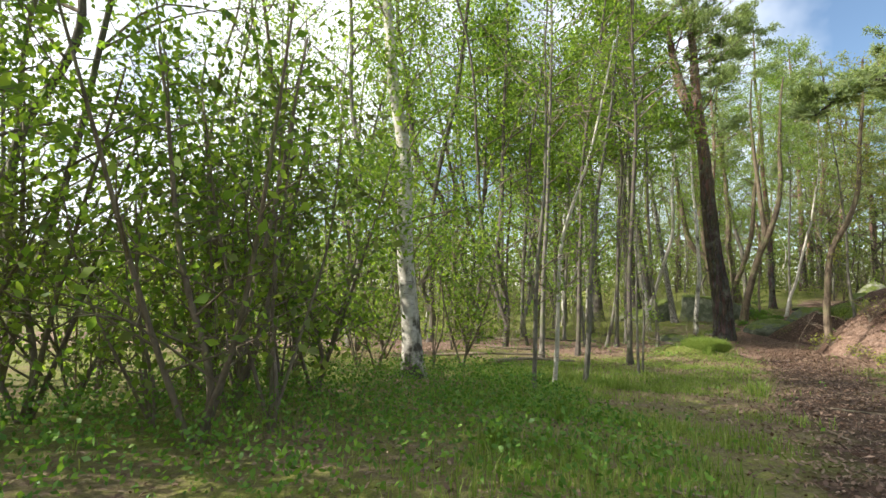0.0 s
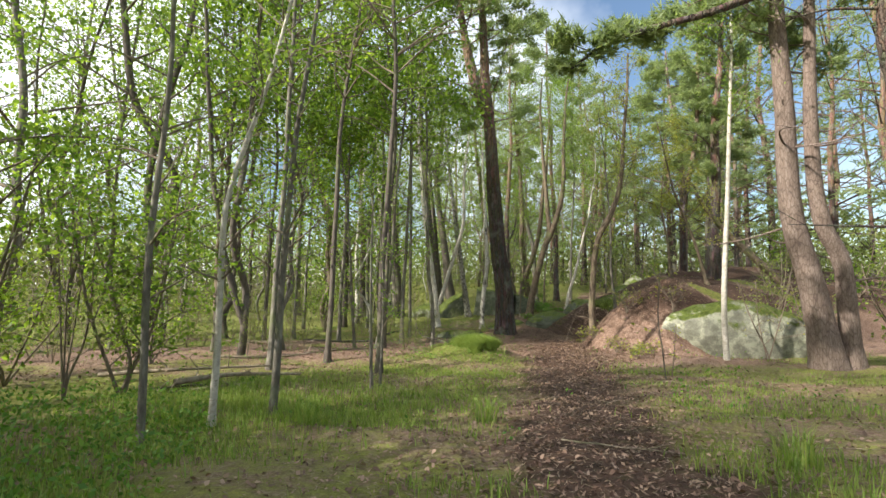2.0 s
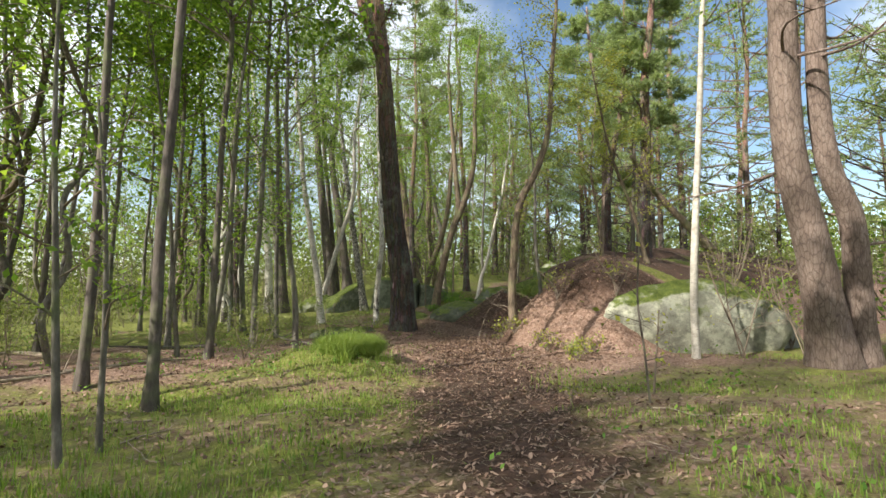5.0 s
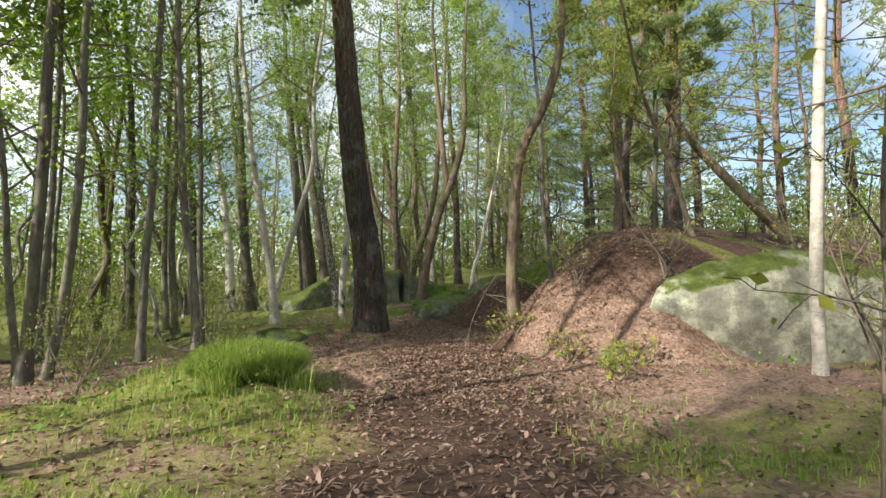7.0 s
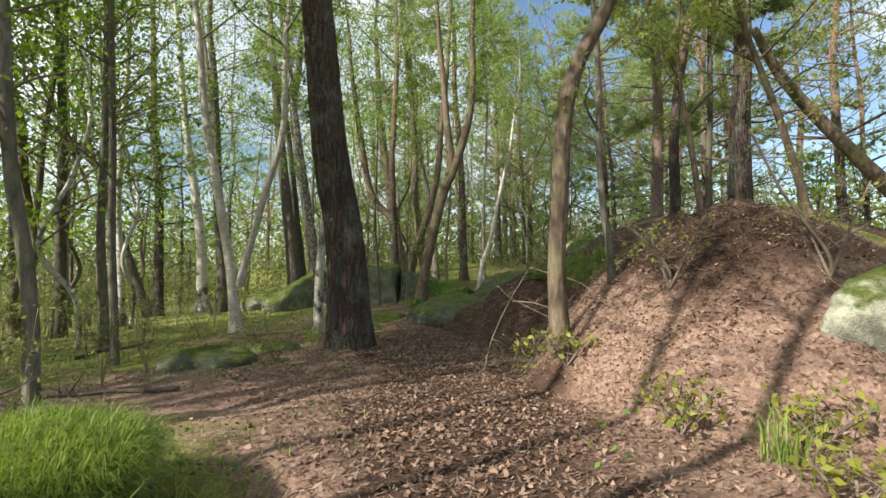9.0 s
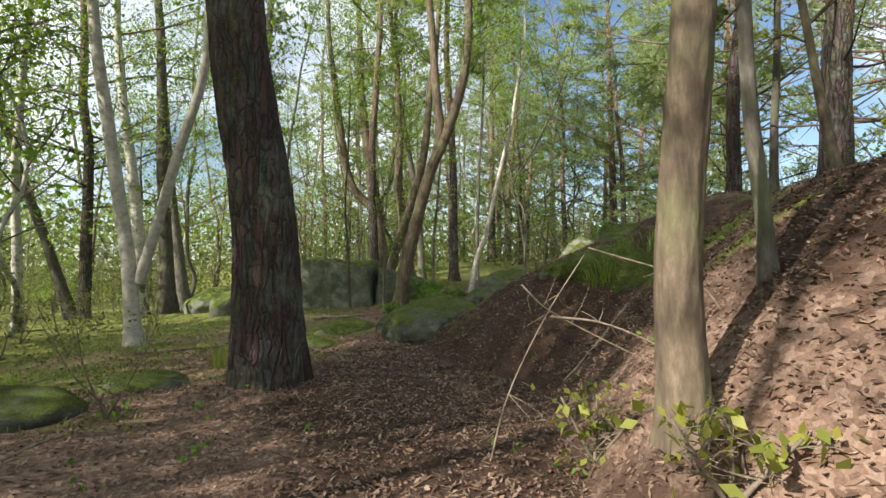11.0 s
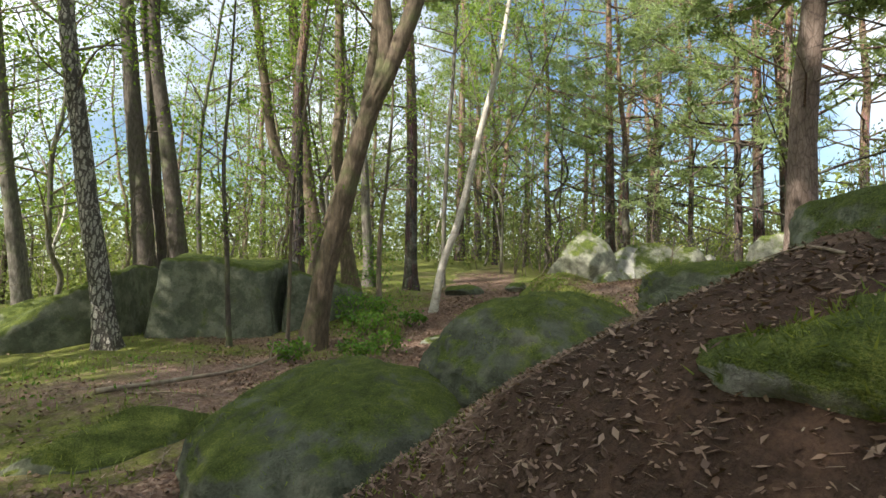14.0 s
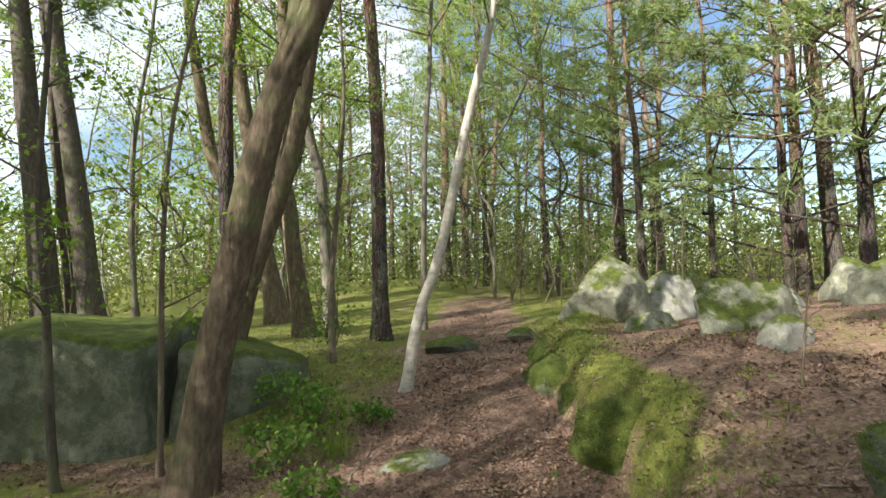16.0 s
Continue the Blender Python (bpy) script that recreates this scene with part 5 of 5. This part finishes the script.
def moss():
    """Soft tufts on the bank edge and on the green ground near it."""
    rs = np.random.default_rng(26)

    def w(x, y):
        edge = line_distance(TOE, x, y, True)
        bank = np.exp(-((edge - 0.3 + 0.2 * wave(x, y, 3.3, 2.0)) / 0.32) ** 2)
        return np.clip(bank + 0.5 * smooth(0.45, 0.75, cover(x, y)[1]) * smooth(-0.2, 0.3, wave(x, y, 2.2, 7.0)), 0, 1)
    c = np.vstack([strew(rs, 34000, 15.8, 22.5, 21.6, 27.5, w), strew(rs, 22000, 9.5, 15.5, 19.5, 25, w)])
    n = len(c)
    d = unit(rs.normal(size=(n, 3)) * 0.6 + np.array([0, 0, 1.0]))
    s = unit(np.cross(d, rs.normal(size=(n, 3)))) * 0.007
    tip = d * rs.uniform(0.015, 0.05, (n, 1))
    tagged(cards("moss", np.stack([c - s - tip * 0.3, c + s - tip * 0.3, c + tip], 1), MOSS), "soft bright moss on the bank edge and the ground", "moss", kind="stuff")


def crumbs():
    """Broken bits of dry leaf and bark on the bare soil."""
    rs = np.random.default_rng(25)
    c = np.vstack([strew(rs, 60000, 8.5, 18, 12, 22, lambda x, y: near(x, y, 4.2)), strew(rs, 50000, 2, 10, 1, 14, lambda x, y: near(x, y, 2.0) * 0.9),
                   strew(rs, 16000, 13, 19, 20, 27, lambda x, y: near(x, y, 2.4))])
    n = len(c)
    c[:, 2] += rs.uniform(0.002, 0.012, n)
    a = rs.uniform(0, 6.283, n)
    d = unit(np.stack([np.cos(a), np.sin(a), rs.normal(size=n) * 0.4], 1))
    s = unit(np.stack([-np.sin(a), np.cos(a), rs.normal(size=n) * 0.4], 1))
    L, W = rs.uniform(0.012, 0.045, (n, 1)), rs.uniform(0.003, 0.014, (n, 1))
    tagged(cards("leaf_crumbs", np.stack([c - d * L, c + s * W, c + d * L * 0.9, c - s * W], 1), DRY), "broken bits of dry leaf on bare soil", "debris", kind="stuff")


def blades():
    rs = np.random.default_rng(22)

    def w(x, y):
        dark_soil, green = cover(x, y)
        lush = smooth(0.0, 0.5, wave(x, y, 1.6, 5.0) + 0.08) + 1.2 * np.exp(-((x - 2.0) / 2.4) ** 2 - ((y - 9.6) / 1.8) ** 2)
        hump = np.exp(-((x - 7.0) / 0.85) ** 2 - ((y - 14.2) / 1.3) ** 2)
        return np.clip(green * (1 - dark_soil) * lush * (0.8 + 0.25 * smooth(13, 11, y)) + 2.0 * hump, 0, 1) * near(x, y, 8.0) * smooth(0.35, 1.25, line_distance(TRACK, x, y) + 0.3 * wave(x, y, 2.4, 3.0)) * (1 - hollow(x, y))
    c = np.vstack([strew(rs, 260000, -3, 26, 0, 36, w), strew(rs, 60000, 0, 10, 3, 13, w)])
    n = len(c)
    hump = np.exp(-((c[:, 0] - 6.8) / 0.7) ** 2 - ((c[:, 1] - 14.2) / 1.0) ** 2)
    L = (0.06 + 0.05 * smooth(9, 4, c[:, 1]) + 0.07 * np.exp(-((c[:, 0] - 2.0) / 2.4) ** 2 - ((c[:, 1] - 9.6) / 1.8) ** 2) + 0.06 * hump)[:, None] * rs.uniform(0.5, 1.5, (n, 1))
    a = rs.uniform(0, 6.283, n)
    lean = np.stack([np.cos(a), np.sin(a), np.zeros(n)], 1)
    side = np.stack([-np.sin(a), np.cos(a), np.zeros(n)], 1) * 0.0045
    up = np.array([0, 0, 1.0])
    k = rs.uniform(0.1, 0.8, (n, 1))
    mid = c + up * L * 0.6 + lean * L * 0.3 * k
    end = c + up * L * 0.95 + lean * L * k
    q = np.concatenate([np.stack([c - side, c + side, mid + side * 0.8, mid - side * 0.8], 1), np.stack([mid - side * 0.8, mid + side * 0.8, end + side * 0.1, end], 1)])
    tagged(cards("grass", q, GRASS), "thin fresh grass blades among the moss", "grass", kind="stuff")


def herbs():
    rs = np.random.default_rng(23)
    c = strew(rs, 5200, -4, 22, 0, 34, lambda x, y: 0.5 * (1 - cover(x, y)[0]) * near(x, y, 9.0) * smooth(-0.1, 0.5, wave(x, y, 0.8, 9.0)))
    c = np.vstack([c, strew(rs, 1800, -5, 8.5, 13, 26, lambda x, y: smooth(0.0, 0.5, wave(x, y, 1.4, 3.0))), strew(rs, 3000, -4.5, 1.8, 2.6, 9.5, lambda x, y: 0.9 * smooth(1.3, 2.2, line_distance(TRACK, x, y)))])
    n = len(c)
    c = np.repeat(c, 6, 0) + rs.normal(size=(n * 6, 3)) * np.array([0.07, 0.07, 0.0]) + np.array([0, 0, 1]) * (rs.uniform(0.02, 0.16, (n * 6, 1)) * (1 + 1.6 * smooth(2.0, 0.5, np.repeat(c[:, :1], 6, 0))))
    tagged(cards("herbs", leaf_quads(rs, c, 0.05), HERB), "low green herbs and seedlings on the forest floor", "plants", kind="stuff")


def debris():
    """Bits of twig and needles."""
    rs = np.random.default_rng(24)
    c = strew(rs, 75000, -1, 23, 1, 31, lambda x, y: near(x, y, 5.5) * 0.75)
    n = len(c)
    a = rs.uniform(0, 6.283, n)
    L = rs.uniform(0.02, 0.10, (n, 1))
    d = np.stack([np.cos(a), np.sin(a), rs.normal(size=n) * 0.12], 1) * L
    s = np.stack([-np.sin(a), np.cos(a), np.zeros(n)], 1) * 0.0022
    c[:, 2] += rs.uniform(0.006, 0.02, n)
    q = np.stack([c - d * 0.5 - s, c - d * 0.5 + s, c + d * 0.5 + s, c + d * 0.5 - s], 1)
    tagged(cards("twig_debris", q, DEADWOOD), "bits of twig and bark scattered on the forest floor", "debris", kind="stuff")


def grass_clump(x, y, seed):
    rs = np.random.default_rng(seed)
    n = 90
    c = np.stack([x + rs.normal(size=n) * 0.07, y + rs.normal(size=n) * 0.07, np.zeros(n)], 1)
    c[:, 2] = lie(c[:, 0], c[:, 1])
    out = unit(np.stack([c[:, 0] - x, c[:, 1] - y, np.zeros(n)], 1) + rs.normal(size=(n, 3)) * 0.2)
    out[:, 2] = 0
    L = rs.uniform(0.15, 0.38, (n, 1))
    side = np.stack([-out[:, 1], out[:, 0], np.zeros(n)], 1) * 0.005
    up = np.array([0, 0, 1.0])
    mid = c + up * L * 0.65 + out * L * 0.2
    q = np.stack([c - side, c + side, mid + side * 0.8, mid - side * 0.8], 1)
    tip = np.stack([mid - side * 0.8, mid + side * 0.8, c + up * L * 0.9 + out * L * 0.65, c + up * L * 0.9 + out * L * 0.65 + side * 0.1], 1)
    tagged(cards("grass_clump", np.concatenate([q, tip]), GRASS), "clump of long fresh grass blades", "grass", "grass clumps")


for k, (gx, gy) in enumerate([(16.3, 25.5), (14.35, 18.0), (14.5, 17.6), (13.9, 17.9), (7.6, 13.6), (7.9, 14.3), (6.9, 13.5), (2.8, 8.2), (1.4, 8.8), (6.0, 5.2), (4.6, 7.6), (11.0, 12.9), (3.4, 2.4), (0.4, 4.2), (1.2, 5.4), (10.2, 20.4)]):
    grass_clump(gx, gy, 700 + k)

litter()
moss()
crumbs()
debris()
blades()
herbs()


def twig(x, y, length, turn, r, seed, label="bare grey twig lying on the leaves", name="fallen_twig"):
    rs = np.random.default_rng(seed)
    n = 7
    u = np.linspace(0, 1, n)
    px = x + math.cos(turn) * length * u + rs.normal(size=n) * 0.02 * length
    py = y + math.sin(turn) * length * u + rs.normal(size=n) * 0.02 * length
    line = np.stack([px, py, lie(px, py) + r * 0.9], 1)
    tubes = [tube(line, np.linspace(r, r * 0.35, n), 6, 0.05, 0, seed)]
    for i in range(2):
        j = int(rs.integers(2, 5))
        t2 = turn + rs.choice([-0.7, 0.7])
        qx = line[j][0] + np.array([0, 0.5, 1]) * math.cos(t2) * length * 0.25
        qy = line[j][1] + np.array([0, 0.5, 1]) * math.sin(t2) * length * 0.25
        tubes.append(tube(np.stack([qx, qy, lie(qx, qy) + r * 0.8 + np.array([0, 0.01, 0.03])], 1), [r * 0.5, r * 0.4, r * 0.2], 5))
    v, f = join_tubes(tubes)
    return tagged(solid(name, v, f, DEADWOOD), label, "twig", "twigs on the forest floor")


rt = np.random.default_rng(31)
for k in range(60):
    while True:
        x, y = rt.uniform(0, 20), rt.uniform(3, 27)
        if 0.3 < line_distance(TRACK, np.array([x]), np.array([y]))[0] < 4:
            break
    twig(x, y, rt.uniform(0.3, 1.1), rt.uniform(0, 6.28), rt.uniform(0.005, 0.012), 400 + k)
